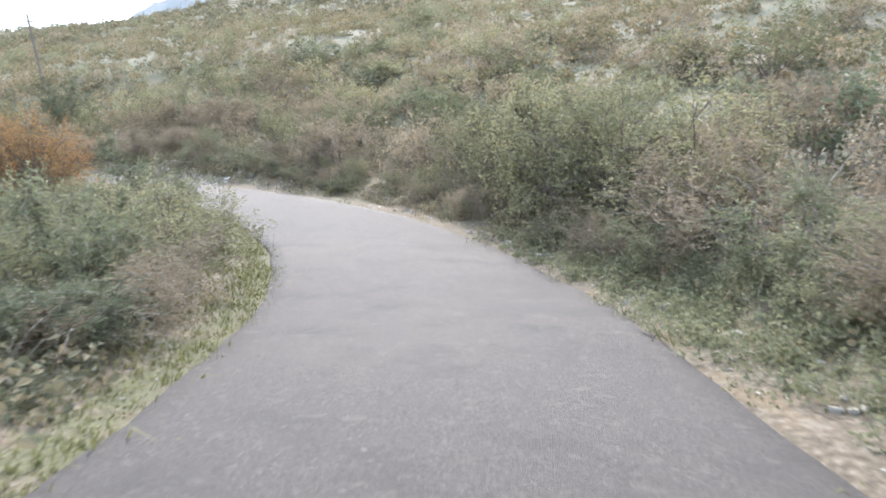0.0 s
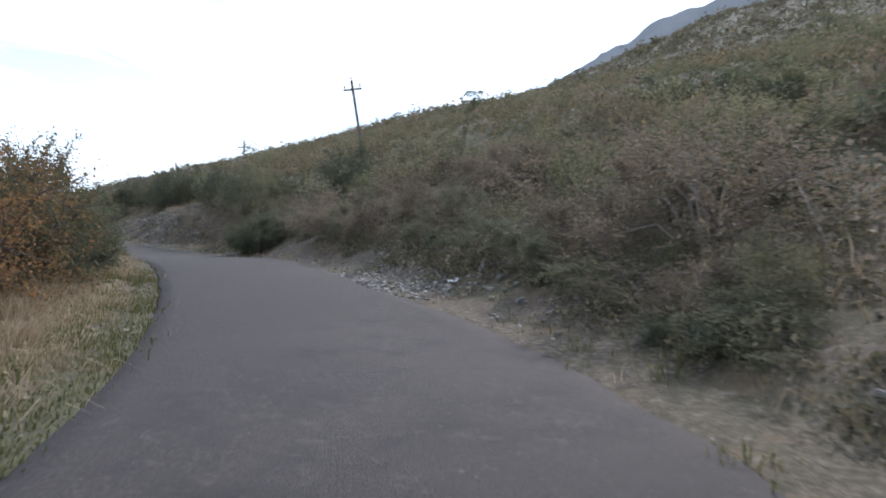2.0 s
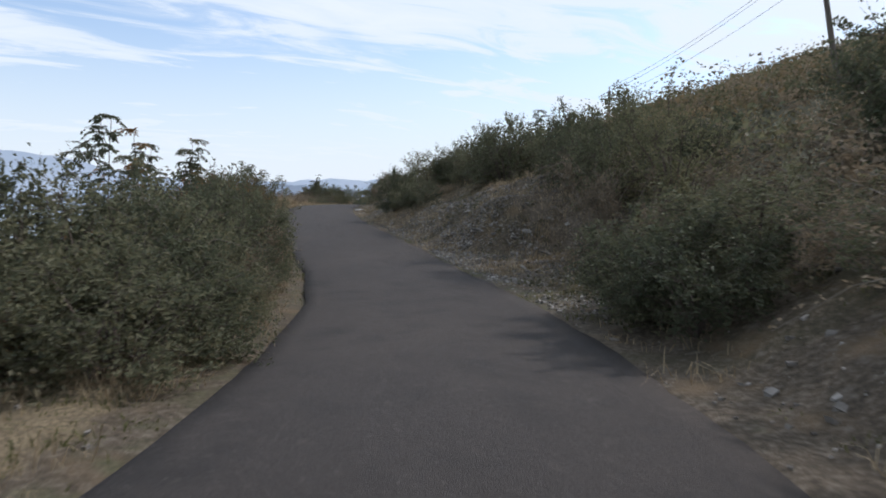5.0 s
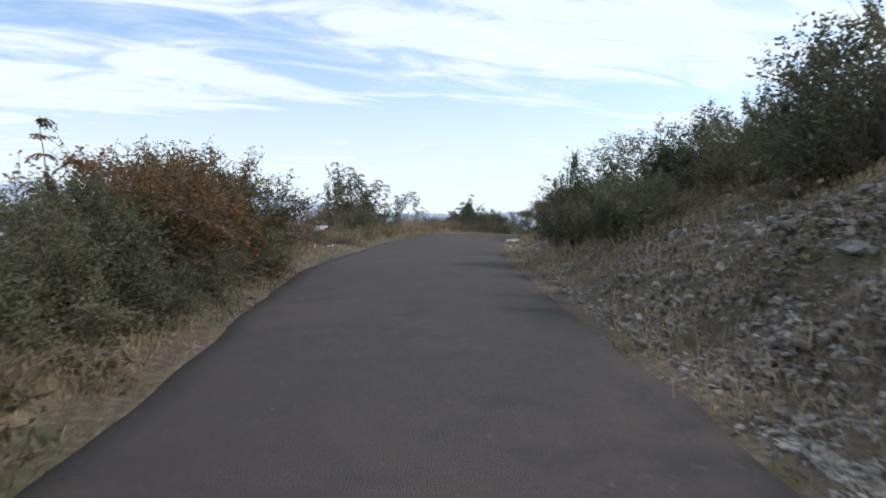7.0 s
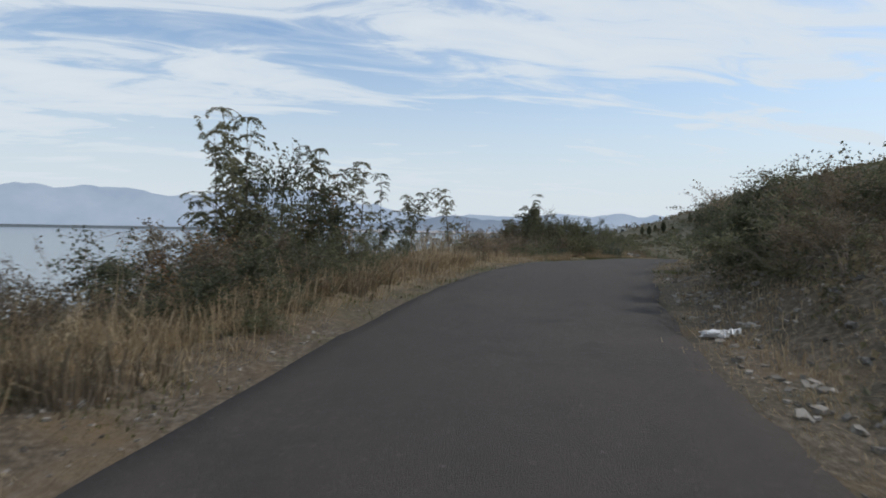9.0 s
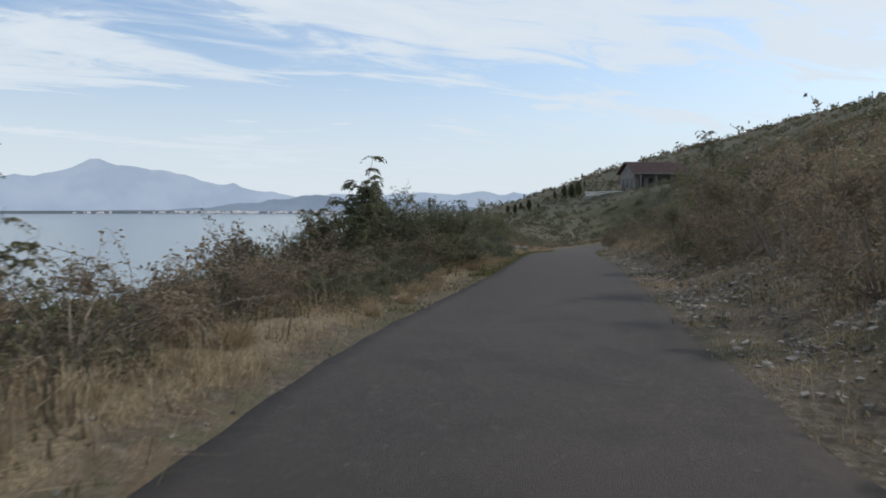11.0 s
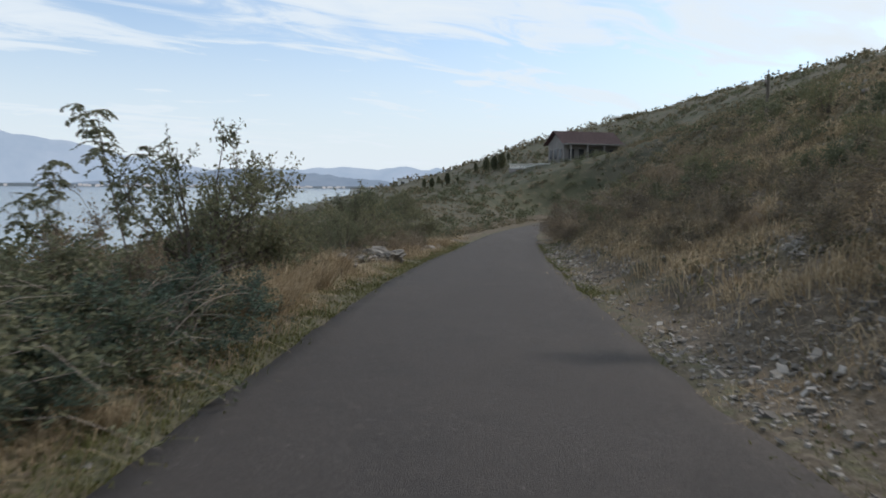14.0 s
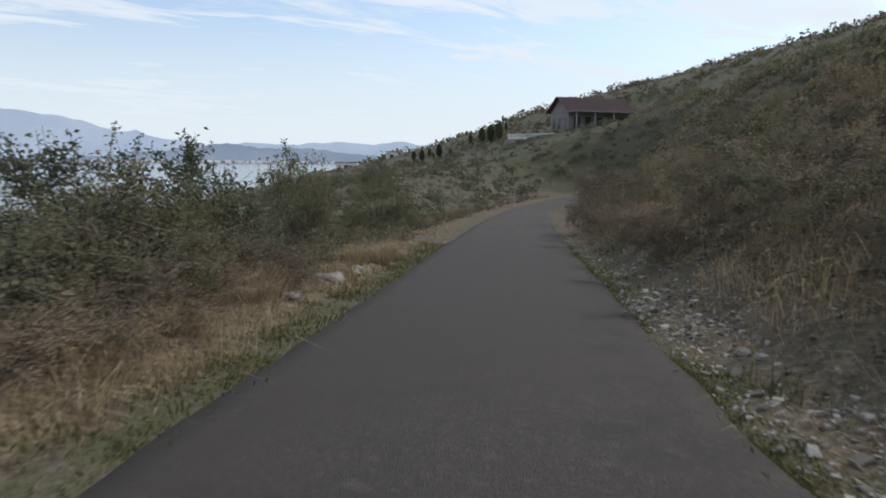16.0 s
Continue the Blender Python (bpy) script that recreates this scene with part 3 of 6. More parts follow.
class Wood:
    """Stems that grow out of one another: each new one starts from a ring of the one that bears it."""

    def __init__(self, foot, radius, sides=3):
        v, _ = tube([foot, np.array(foot) + [0, 0, 0.02]], [radius, radius], sides)
        self.sides, self.v, self.f, self.n = sides, [v[:sides]], [], sides
        self.root = np.arange(sides)

    def add(self, path, radii, root=None):
        """Adds a stem, whose first point lies at the ring root; returns its rings."""
        k = self.sides
        v, _ = tube(path, radii, k)
        rings = [self.root if root is None else root] + [self.n + np.arange(k) + k * i for i in range(len(path) - 1)]
        for r0, r1 in zip(rings, rings[1:]):
            self.f.append(np.stack([r0, np.roll(r0, -1), np.roll(r1, -1), r1], 1))
        self.v.append(v[k:])
        self.n += len(v) - k
        return rings

    def mesh(self, name, mat, fit=1.0):
        return mesh_of(name, np.vstack(self.v) * fit, np.vstack(self.f), mat)


def leaves(rng, base, way, length, width, fold=0.25, face=None):
    """Folded pointed leaves, one quad each. face: the way their upper sides look."""
    n = len(base)
    if face is not None:
        way = np.cross(face, way)
    way = way / (np.linalg.norm(way, axis=1)[:, None] + 1e-9)
    side = np.cross(way, rng.normal(size=(n, 3)) if face is None else face)
    side /= np.linalg.norm(side, axis=1)[:, None] + 1e-9
    up = np.cross(side, way)
    L, W = np.broadcast_to(length, n)[:, None], np.broadcast_to(width, n)[:, None]
    mid = base + way * L * 0.45 + up * W * fold
    v = np.stack([base, mid + side * W * 0.5, base + way * L - up * L * 0.12, mid - side * W * 0.5], 1)
    return v.reshape(-1, 3), np.arange(n * 4).reshape(n, 4)


def grow(rng, p, d, length, steps, bend, lift):
    """A wandering shoot."""
    out = [np.array(p, float)]
    d = np.array(d, float) / np.linalg.norm(d)
    for _ in range(steps):
        d = d + rng.normal(size=3) * bend + np.array([0, 0, lift])
        d /= np.linalg.norm(d)
        out.append(out[-1] + d * length / steps)
    return np.array(out)


def shrub_meshes(seed, high, wide, lobes, shoots, count, size, mat, arch=0.0, bark=BARK, fine=True, clump=1.0):
    """Trunk and crown of a shrub: uneven clumps of leaves on forking limbs, with shoots that stand out of them."""
    rng = np.random.default_rng(seed)
    r = wide * 0.5 * np.sqrt(rng.uniform(0, 1, lobes)) * 0.74
    az = rng.uniform(0, 2 * np.pi, lobes)
    top = high * (0.86 - 0.42 * (r / (wide * 0.5)) ** 2) * rng.uniform(0.8, 1.08, lobes)
    rad = min(high, wide) * rng.uniform(0.13, 0.25, lobes) * clump
    mid = np.stack([r * np.cos(az), r * np.sin(az), np.maximum(rng.uniform(0.10, 1.0, lobes) ** 0.85 * top - rad * 0.6, rad * 0.6)], 1)
    wood, ends = Wood([0, 0, -0.08], 0.02 * high / 1.8), []
    for c, q in zip(mid, rad):
        foot = np.array([c[0] * 0.22, c[1] * 0.22, 0.02])
        limb = np.array([[0, 0, -0.08], foot, foot * 0.6 + c * 0.4 + [0, 0, 0.12 * high], c])
        ends.append(wood.add(limb, np.array([0.018, 0.016, 0.011, 0.005]) * high / 1.8)[-1])
        for _ in range(1 if fine else 0):
            d = rng.normal(size=3)
            d[2] = abs(d[2])
            wood.add([c, c + d / np.linalg.norm(d) * q * 1.05], [0.005, 0.002], ends[-1])
    inner = int(count * 0.36)
    pick = rng.choice(lobes, inner, p=rad**2 / (rad**2).sum())
    d = rng.normal(size=(inner, 3))
    d /= np.linalg.norm(d, axis=1)[:, None]
    p = mid[pick] + d * (rad[pick] * 0.85 * rng.uniform(0.3, 1, inner))[:, None]
    face = d + rng.normal(size=(inner, 3)) * 0.7
    t_p, t_f = [], []
    twigs = 9 if fine else 5
    for k in range(lobes):
        out = mid[k] * [1, 1, 0] / (np.hypot(*mid[k, :2]) + 0.1) * 0.45 + [0, 0, 0.35]
        for _ in range(twigs):
            d = rng.normal(size=3)
            tw = grow(rng, mid[k], d / np.linalg.norm(d) + out, rad[k] * rng.uniform(0.7, 1.5), 4, 0.16, 0.05 - arch)
            tw[:, 2] = np.maximum(tw[:, 2], 0.03)
            if fine:
                wood.add(tw[::2], [0.004, 0.003, 0.0015], ends[k])
            m = max(int(count * 0.75 * rad[k] ** 1.3 / (rad**1.3).sum() / twigs), 2)
            t = rng.uniform(0.12, 1, m) ** 0.8 * 3.99
            a0 = t.astype(int)
            t_p.append(tw[a0] + (tw[a0 + 1] - tw[a0]) * (t - a0)[:, None] + rng.normal(size=(m, 3)) * size * 0.5)
            t_f.append(rng.normal(size=(m, 3)) + d / np.linalg.norm(d) * 0.7 + [0, 0, 0.5])
    p, face = np.vstack([p] + t_p), np.vstack([face] + t_f)
    n = count // 6
    s_p, s_f = [], []
    for _ in range(shoots):
        k = rng.integers(0, lobes)
        out = mid[k] * [1, 1, 0] * 1.6 / wide + [0, 0, 0.55 if arch else 0.62] + rng.normal(size=3) * 0.4
        sh = grow(rng, mid[k], out, rad[k] + high * (rng.uniform(0.13, 0.44) if arch else rng.uniform(0.02, 0.11)), 6, 0.12, -2.2 * arch)
        sh[:, 2] = np.maximum(sh[:, 2], 0.03)
        wood.add(sh[:: 3 if fine else 6], np.linspace(0.005, 0.002, 3 if fine else 2), ends[k])
        m = max(n // shoots, 2)
        t = rng.uniform(0.3, 1, m) * 5.99
        a0 = t.astype(int)
        s_p.append(sh[a0] + (sh[a0 + 1] - sh[a0]) * (t - a0)[:, None] + rng.normal(size=(m, 3)) * 0.025)
        s_f.append(rng.normal(size=(m, 3)) + [0, 0, 0.4])
    p, face = np.vstack([p] + s_p), np.vstack([face] + s_f)
    fit = np.array([wide * 0.5 / np.quantile(np.hypot(p[:, 0], p[:, 1]), 0.95)] * 2 + [high / np.quantile(p[:, 2], 0.99)])
    p *= fit
    ok = p[:, 2] > 0.03
    p, face = p[ok], face[ok]
    sz = size * rng.uniform(0.6, 1.25, len(p))
    return wood.mesh("trunk", bark, fit), mesh_of("crown", *leaves(rng, p, rng.normal(size=p.shape), sz, sz * 0.55, 0.25, face), mat)


def shrub(name, label, category, meshes):
    thing = tagged(new(name), label, category)
    part_of("trunk", meshes[0], thing)
    part_of("crown", meshes[1], thing)
    return thing


def sapling_meshes(seed, high, limbs, fronds, lean, mat, cone=0.0):
    """A slender young tree with drooping feathered leaves; cone: how far its limbs shorten towards the top."""
    rng = np.random.default_rng(seed)
    trunk = grow(rng, [0, 0, -0.1], [lean, rng.normal() * 0.1, 1], high * 1.02, 12, 0.05, 0.03)
    wood = Wood(trunk[0], 0.022, 4)
    rings = wood.add(trunk, np.linspace(0.022, 0.005, 13))
    tips, base, way = [trunk[4:]], [], []
    bear = rings[4:]
    for _ in range(limbs):
        k = rng.integers(2, 11)
        az = rng.uniform(0, 2 * np.pi)
        br = grow(rng, trunk[k], [np.cos(az), np.sin(az), 0.8], high * rng.uniform(0.20, 0.46) * (1.3 - k / 14) * (1 - cone * (k - 2) / 10), 6, 0.12, 0.04)
        bear += wood.add(br, np.linspace(0.009, 0.003, 7), rings[k])[1:]
        tips.append(br[1:])
    pts = np.vstack(tips)
    for k_frond in range(fronds):
        pick = rng.integers(0, len(pts)) if k_frond > 9 else 8 - k_frond % 3
        p = pts[pick]
        az = rng.uniform(0, 2 * np.pi)
        rach = grow(rng, p, [np.cos(az), np.sin(az), 0.5], rng.uniform(0.14, 0.34), 6, 0.08, -0.26)
        wood.add(rach[::3], np.full(3, 0.002), bear[pick])
        for k in np.linspace(0.8, 5.9, 7):
            q = rach[int(k)] * (1 - k % 1) + rach[int(k) + 1] * (k % 1)
            for sgn in (-1, 1):
                base.append(q)
                d = rach[-1] - rach[0]
                way.append(np.array([-d[1], d[0], 0]) * sgn * 1.1 + d * 0.5 + [0, 0, -0.20] + rng.normal(size=3) * 0.10)
    n = len(base)
    base = np.array(base)
    tall = high / np.quantile(base[:, 2], 0.995)
    base[:, 2] *= tall
    sz = rng.uniform(0.045, 0.085, n)
    return wood.mesh("trunk", BARK, np.array([1, 1, tall])), mesh_of("crown", *leaves(rng, base, np.array(way), sz, sz * 0.48, 0.1), mat)


def sapling(name, label, meshes):
    thing = tagged(new(name), label, "tree", "saplings below the road")
    part_of("trunk", meshes[0], thing)
    part_of("crown", meshes[1], thing)
    return thing


TYPES = {
    "green": ("shrub", "dense dark green leafy roadside shrub", 2.0, 2.2, 32, 20, 5800, 0.070, GREEN, 0.0, BARK),
    "olive": ("shrub", "olive-green shrub with small pale leaves", 2.0, 2.2, 26, 26, 5200, 0.058, OLIVE, 0.0, BARK),
    "russet": ("autumn_shrub", "shrub turning russet and orange with autumn leaves", 2.0, 2.2, 32, 20, 6800, 0.050, RUSSET, 0.0, BARK),
    "bramble": ("bramble", "tangled brown bramble thicket with withered leaves", 1.4, 2.4, 17, 36, 4600, 0.050, BROWN, 0.10, DEAD),
    "darkbramble": ("bramble_thicket", "tangled bramble thicket with dull green leaves", 1.4, 2.4, 18, 28, 4600, 0.060, GREEN, 0.10, DEAD),
    "airy": ("shrub", "open leafy shrub with bare twigs between its tufts", 2.0, 2.2, 26, 40, 3200, 0.062, GREEN, 0.0, BARK),
    "spurge": ("evergreen_shrub", "dense blue-green evergreen bush with fine leaves", 1.2, 1.5, 26, 30, 5200, 0.045, BLUE_GREEN, 0.0, BARK),
    "low": ("low_shrub", "low dry grey-brown scrub bush", 0.8, 1.2, 12, 22, 2200, 0.036, DRY, 0.03, DEAD),
}
SIZE = {key: (t[2], t[3]) for key, t in TYPES.items()}
KINDS = {}
for key, (name, label, high, wide, lobes, shoots, count, size, mat, arch, bark) in TYPES.items():
    base_seed = 100 + 20 * len(KINDS)
    KINDS[key] = [shrub(name, label, name.split("_")[-1], shrub_meshes(base_seed + k, high, wide, lobes, shoots, count, size, mat, arch, bark, True, 0.62 if key == "airy" else 1.0)) for k in range(3)]
    KINDS[key + "_far"] = [shrub(name, label, name.split("_")[-1], shrub_meshes(base_seed + 9 + k, high, wide, lobes - 4, shoots // 2, count // 5, size * 1.9, mat, arch, bark, False)) for k in range(2)]
SAPLINGS = [sapling("sapling", "slender sapling with drooping feathered leaves", sapling_meshes(300 + k, 3.0, (12, 10, 11)[k], (135, 120, 120)[k], (0.0, 0.25, -0.12)[k], GREEN if k != 2 else RUSSET)) for k in range(3)]
SAPLINGS += [sapling("sapling", "bushy young tree tapering to a thin top", sapling_meshes(320 + k, 3.0, 30, 400, 0.04, GREEN, 0.72)) for k in range(2)]
used = set()
prng = random.Random(11)


def place(ob, m):
    """The first call moves the thing itself, later calls copy it."""
    if ob.name in used:
        return copy_thing(ob, m @ Matrix.Diagonal((*(1 / v for v in ob.scale), 1)))
    used.add(ob.name)
    ob.matrix_basis = m
    return ob


def plant(kind, s, l, top=None, wide=None, high=1.0):
    """A shrub at s metres along the road and l to its left; top: how high its crown reaches in the world."""
    x, y, z = spot(s, l)
    ob = KINDS[kind][prng.randrange(len(KINDS[kind]))]
    size = SIZE[kind.replace("_far", "")]
    if top is not None:
        high = max(top - z, 0.45)
    k = high / size[0]
    w = k * prng.uniform(0.9, 1.25) if wide is None else min(max(1.25 * wide, 0.92 * high), 3.6, 2.6 * high) / size[1]
    w = min(w, max(abs(l) - 1.75, 0.5) * 2.1 / size[1])
    m = pose(x, y, z - 0.05, prng.uniform(-4, 4), prng.uniform(-4, 4), prng.uniform(0, 360)) @ Matrix.Diagonal((w, w, k, 1))
    return place(ob, m)


def sap(k, s, l, top):
    x, y, z = spot(s, l)
    f = max(top - z, 0.6) / 3.0
    m = pose(x, y, z, 0, 0, prng.uniform(0, 360)) @ Matrix.Diagonal((f, f, f, 1))
    return place(SAPLINGS[k], m)


# filling rows: from, to, nearest and farthest distance from the road's middle, height, spacing, kinds
HEDGES = [
    (-8, 4, 3.4, 4.6, 1.2, 1.1, ("darkbramble", "olive")),
    (-8, 16, 4.8, 8.0, 1.4, 1.3, ("darkbramble_far", "bramble_far")),
    (12, 24, 4.4, 7.5, 1.0, 1.1, ("bramble_far", "low_far", "olive_far")),
    (4, 13, 3.5, 4.6, 1.3, 1.0, ("darkbramble", "olive", "green")),
    (24, 33, 3.9, 4.8, 1.5, 1.2, ("green", "russet")),
    (24, 41, 5.6, 9.0, 1.9, 1.0, ("russet_far", "green_far", "russet_far")),
    (33, 43, 3.9, 5.2, 1.6, 1.1, ("russet", "green")),
    (41, 62, 5.4, 9.0, 1.45, 1.0, ("green_far", "olive_far", "russet_far")),
    (46, 53, 3.2, 4.2, 1.15, 0.9, ("green", "olive")),
    (53, 62, 3.7, 4.6, 1.4, 1.1, ("green", "russet")),
    (90, 111, 4.2, 5.4, 1.2, 1.2, ("green_far", "darkbramble_far", "bramble_far")),
    (62, 84, 5.4, 9.0, 1.0, 1.0, ("bramble_far", "low_far", "russet_far", "olive_far")),
    (64, 90, 4.2, 5.4, 0.8, 1.2, ("low_far", "bramble_far")),
    (84, 112, 5.0, 9.0, 1.6, 1.0, ("green_far", "russet_far", "bramble_far")),
    (112, 160, 5.0, 13.0, 0.5, 0.9, ("low_far", "bramble_far", "olive_far")),
    (126, 165, 3.2, 5.0, 0.7, 1.3, ("bramble_far", "low_far", "green_far")),
    (-8, 8, -3.3, -5.0, 1.3, 0.9, ("olive", "bramble", "darkbramble")),
    (-8, 26, -5.5, -9.5, 1.5, 0.95, ("olive_far", "darkbramble_far", "bramble_far")),
    (10, 24, -3.2, -4.6, 0.7, 0.9, ("bramble", "olive", "low")),
    (26, 46, -5.5, -10.0, 1.4, 0.95, ("bramble_far", "olive_far", "green_far", "bramble_far")),
    (27, 42, -3.4, -4.6, 1.0, 1.0, ("bramble", "darkbramble")),
    (46, 70, -6.5, -10.0, 1.3, 0.8, ("green_far", "bramble_far", "olive_far")),
    (70, 98, -4.6, -10.0, 1.1, 0.95, ("bramble_far", "olive_far", "low_far")),
    (72, 84, -3.6, -4.6, 1.1, 1.0, ("darkbramble", "bramble")),
    (97, 135, -4.0, -11.0, 0.5, 0.7, ("low", "low_far", "low_far")),
    (98, 140, -7.0, -20.0, 1.0, 1.1, ("olive_far", "low_far", "bramble_far", "darkbramble_far")),
    (98, 140, -5.0, -9.0, 0.7, 1.6, ("olive_far", "darkbramble_far")),
    (10, 36, -9.0, -17.0, 1.2, 1.0, ("olive_far", "bramble_far", "darkbramble_far", "bramble_far")),
    (109, 142, -2.9, -3.9, 0.42, 0.6, ("low",)),
    (104, 142, -3.9, -5.6, 0.55, 0.55, ("low", "low", "low", "olive")),
    (98, 142, -5.6, -8.0, 0.70, 0.7, ("low", "low_far", "low_far", "darkbramble_far")),
    (120, 165, -4.5, -11.0, 1.1, 0.9, ("bramble_far", "low_far", "olive_far")),
]
for s0, s1, l0, l1, high, gap, kinds in HEDGES:
    s = s0 + prng.uniform(0, gap)
    while s < s1:
        plant(prng.choice(kinds), s, prng.uniform(l0, l1), high=high * prng.uniform(0.65, 1.2))
        s += gap * prng.uniform(0.7, 1.3)

# shrubs that stand out: kind, metres along the road, metres to its left, height of the top, width
plant("darkbramble", 5.0, 2.9, -0.89, 1.1)
plant("darkbramble", 6.2, 3.5, -0.48, 1.5)
plant("bramble", 7.8, -4.2, 0.17, 2.5)
plant("darkbramble", 8.0, -3.1, -0.74, 1.2)
plant("bramble", 9.0, -3.1, -0.72, 1.3)
plant("bramble", 10.2, 2.9, -0.97, 1.4)
plant("olive", 10.5, -3.1, -0.98, 1.3)
plant("olive", 11.8, -4.1, 1.55, 2.4)
plant("darkbramble", 14.0, -3.2, -1.22, 1.4)
plant("olive", 14.2, -4.4, 1.15, 2.2)
plant("darkbramble", 14.8, 3.6, -0.13, 2.2)
plant("olive", 16.0, -3.5, -0.92, 2.1)
plant("olive", 16.5, -5.2, 1.10, 2.0)
plant("olive", 17.8, -3.8, -0.64, 1.1)
plant("olive", 19.2, -3.3, -0.72, 1.4)
plant("olive", 23.2, -6.7, 1.82, 2.8)
plant("bramble", 23.5, -4.5, 0.32, 2.7)
plant("olive", 24.0, -8.7, 1.73, 2.8)
plant("green", 26.8, 3.8, 0.28, 1.1)
plant("darkbramble", 28.0, -3.6, -0.65, 1.4)
plant("bramble", 28.0, -4.5, 0.30, 2.5)
plant("russet", 29.0, 4.4, 1.10, 2.1)
plant("green", 29.2, 3.3, -0.40, 1.4)
plant("bramble", 29.2, -4.6, 0.68, 2.4)
plant("russet", 30.0, 4.4, 1.18, 1.8)
plant("bramble", 30.0, -3.6, -0.37, 1.8)
plant("bramble", 30.8, -5.4, 0.83, 2.3)
plant("bramble", 31.2, -3.8, 0.50, 2.4)
plant("bramble", 32.0, -8.2, 2.09, 3.0)
plant("green", 32.2, 4.3, 0.96, 1.4)
plant("bramble", 33.8, -4.6, 0.40, 3.0)
plant("bramble", 34.0, -5.7, 1.22, 2.6)
plant("bramble", 34.5, -3.7, 0.27, 2.5)
plant("bramble", 35.8, -3.6, 0.43, 2.7)
plant("olive", 37.8, -8.2, 3.22, 2.6)
plant("darkbramble", 39.5, -3.4, -0.53, 2.7)
plant("green", 39.8, 4.5, 0.46, 1.5)
plant("darkbramble", 40.8, -3.2, -0.63, 1.4)
plant("bramble", 41.5, 3.2, -0.31, 1.2)
plant("darkbramble", 42.5, -3.3, -0.79, 1.4)
plant("bramble", 43.0, -4.4, 0.57, 2.0)
plant("green", 43.0, -8.7, 3.38, 2.7)
plant("green", 44.5, 3.6, 0.30, 2.0)
plant("green", 44.8, 4.9, 0.10, 1.7)
plant("green", 45.8, 2.8, 0.45, 0.8)
plant("bramble", 46.5, -4.8, 0.92, 2.1)
plant("olive", 46.5, -6.2, 2.37, 2.2)
plant("green", 47.2, 2.7, 0.35, 0.9)
plant("green", 48.0, -5.8, 2.56, 1.9)
plant("olive", 48.2, 2.5, -0.05, 0.9)
plant("green", 48.2, 3.8, 0.62, 1.5)
plant("green", 50.8, -6.0, 2.61, 1.9)
plant("green", 51.2, 3.8, 0.45, 1.9)
plant("green", 52.8, -6.5, 2.36, 2.0)
plant("green", 53.2, 3.3, 0.05, 0.8)
plant("green", 54.5, 3.5, 0.21, 1.4)
plant("green", 57.0, -6.2, 2.84, 2.5)
plant("russet", 57.2, 4.1, 0.51, 1.3)
plant("low", 58.0, -5.2, 0.64, 1.7)
plant("green", 58.2, -6.6, 3.14, 2.2)
plant("russet", 58.5, 3.8, 0.99, 1.9)
plant("olive", 59.2, -6.2, 2.65, 1.7)
plant("green", 59.5, -3.5, 0.83, 1.4)
plant("bramble", 60.0, -4.8, 0.59, 1.9)
plant("green", 61.0, -3.2, 0.72, 1.0)
plant("russet", 60.6, 4.1, 0.90, 1.1)
plant("green", 61.5, -6.4, 2.39, 1.7)
plant("green", 62.0, -3.1, 1.33, 0.8)
plant("green", 63.8, -6.2, 2.66, 2.0)
plant("low", 64.4, 3.8, 0.05, 1.0)
plant("green", 65.5, -5.5, 2.31, 2.3)
plant("darkbramble", 66.8, 3.4, -0.27, 0.8)
plant("green", 67.0, 4.9, 0.41, 1.2)
plant("bramble", 68.0, 4.1, 0.07, 1.2)
plant("bramble", 68.8, 5.1, 0.20, 1.7)
plant("russet", 71.0, 4.3, 0.46, 1.4)
plant("darkbramble", 71.2, 3.2, 0.39, 1.0)
plant("airy", 72.5, 3.8, 0.83, 1.2)
plant("green", 73.8, 4.5, 1.64, 1.2)
plant("airy", 74.0, 3.5, 0.45, 1.1)
plant("airy", 75.0, 3.5, 0.22, 1.0)
plant("darkbramble", 76.2, 3.4, 0.10, 1.1)
plant("darkbramble", 76.5, -4.4, 1.44, 2.3)
plant("darkbramble", 77.8, 4.1, 0.46, 1.2)
plant("darkbramble", 80.5, -4.0, 1.25, 2.1)
plant("bramble", 80.5, 4.3, 0.11, 1.7)
plant("bramble", 82.5, 4.1, 0.60, 2.0)
plant("bramble", 85.2, 4.1, 0.36, 1.6)
plant("bramble", 86.0, -4.1, 1.87, 4.1)
plant("bramble", 87.2, 4.3, 0.66, 2.1)
plant("russet", 89.2, 4.7, 0.70, 1.0)
plant("bramble", 90.0, -4.2, 2.07, 4.0)
plant("russet", 91.0, 4.7, 0.94, 1.6)
plant("darkbramble", 91.2, 2.8, -0.33, 0.6)
plant("bramble", 93.2, -3.8, 1.12, 1.9)
plant("airy", 94.0, 4.5, 1.41, 0.9)
plant("green", 94.7, 3.5, 0.95, 2.0)
plant("airy", 95.0, 4.4, 1.28, 0.9)
plant("green", 95.7, 3.4, 0.95, 2.0)
plant("green", 96.7, 3.6, 0.85, 1.8)
plant("darkbramble", 96.0, 3.8, 0.10, 1.4)
plant("airy", 100.2, 4.3, 0.48, 0.9)
plant("darkbramble", 101.8, 3.4, 0.03, 1.2)
plant("bramble", 104.5, 3.6, 0.32, 1.3)
plant("bramble", 104.5, -4.6, 0.98, 3.4)
plant("bramble", 108.8, -4.4, 0.32, 2.3)
plant("bramble", 109.0, 3.9, 0.09, 1.0)
plant("airy", 111.2, 3.8, 0.13, 1.2)
plant("low", 111.2, -4.2, -0.68, 1.7)
plant("airy", 115.5, 3.9, -0.05, 0.9)
plant("darkbramble", 117.0, 4.2, -0.08, 1.3)
plant("airy", 118.2, 4.1, -0.19, 1.4)
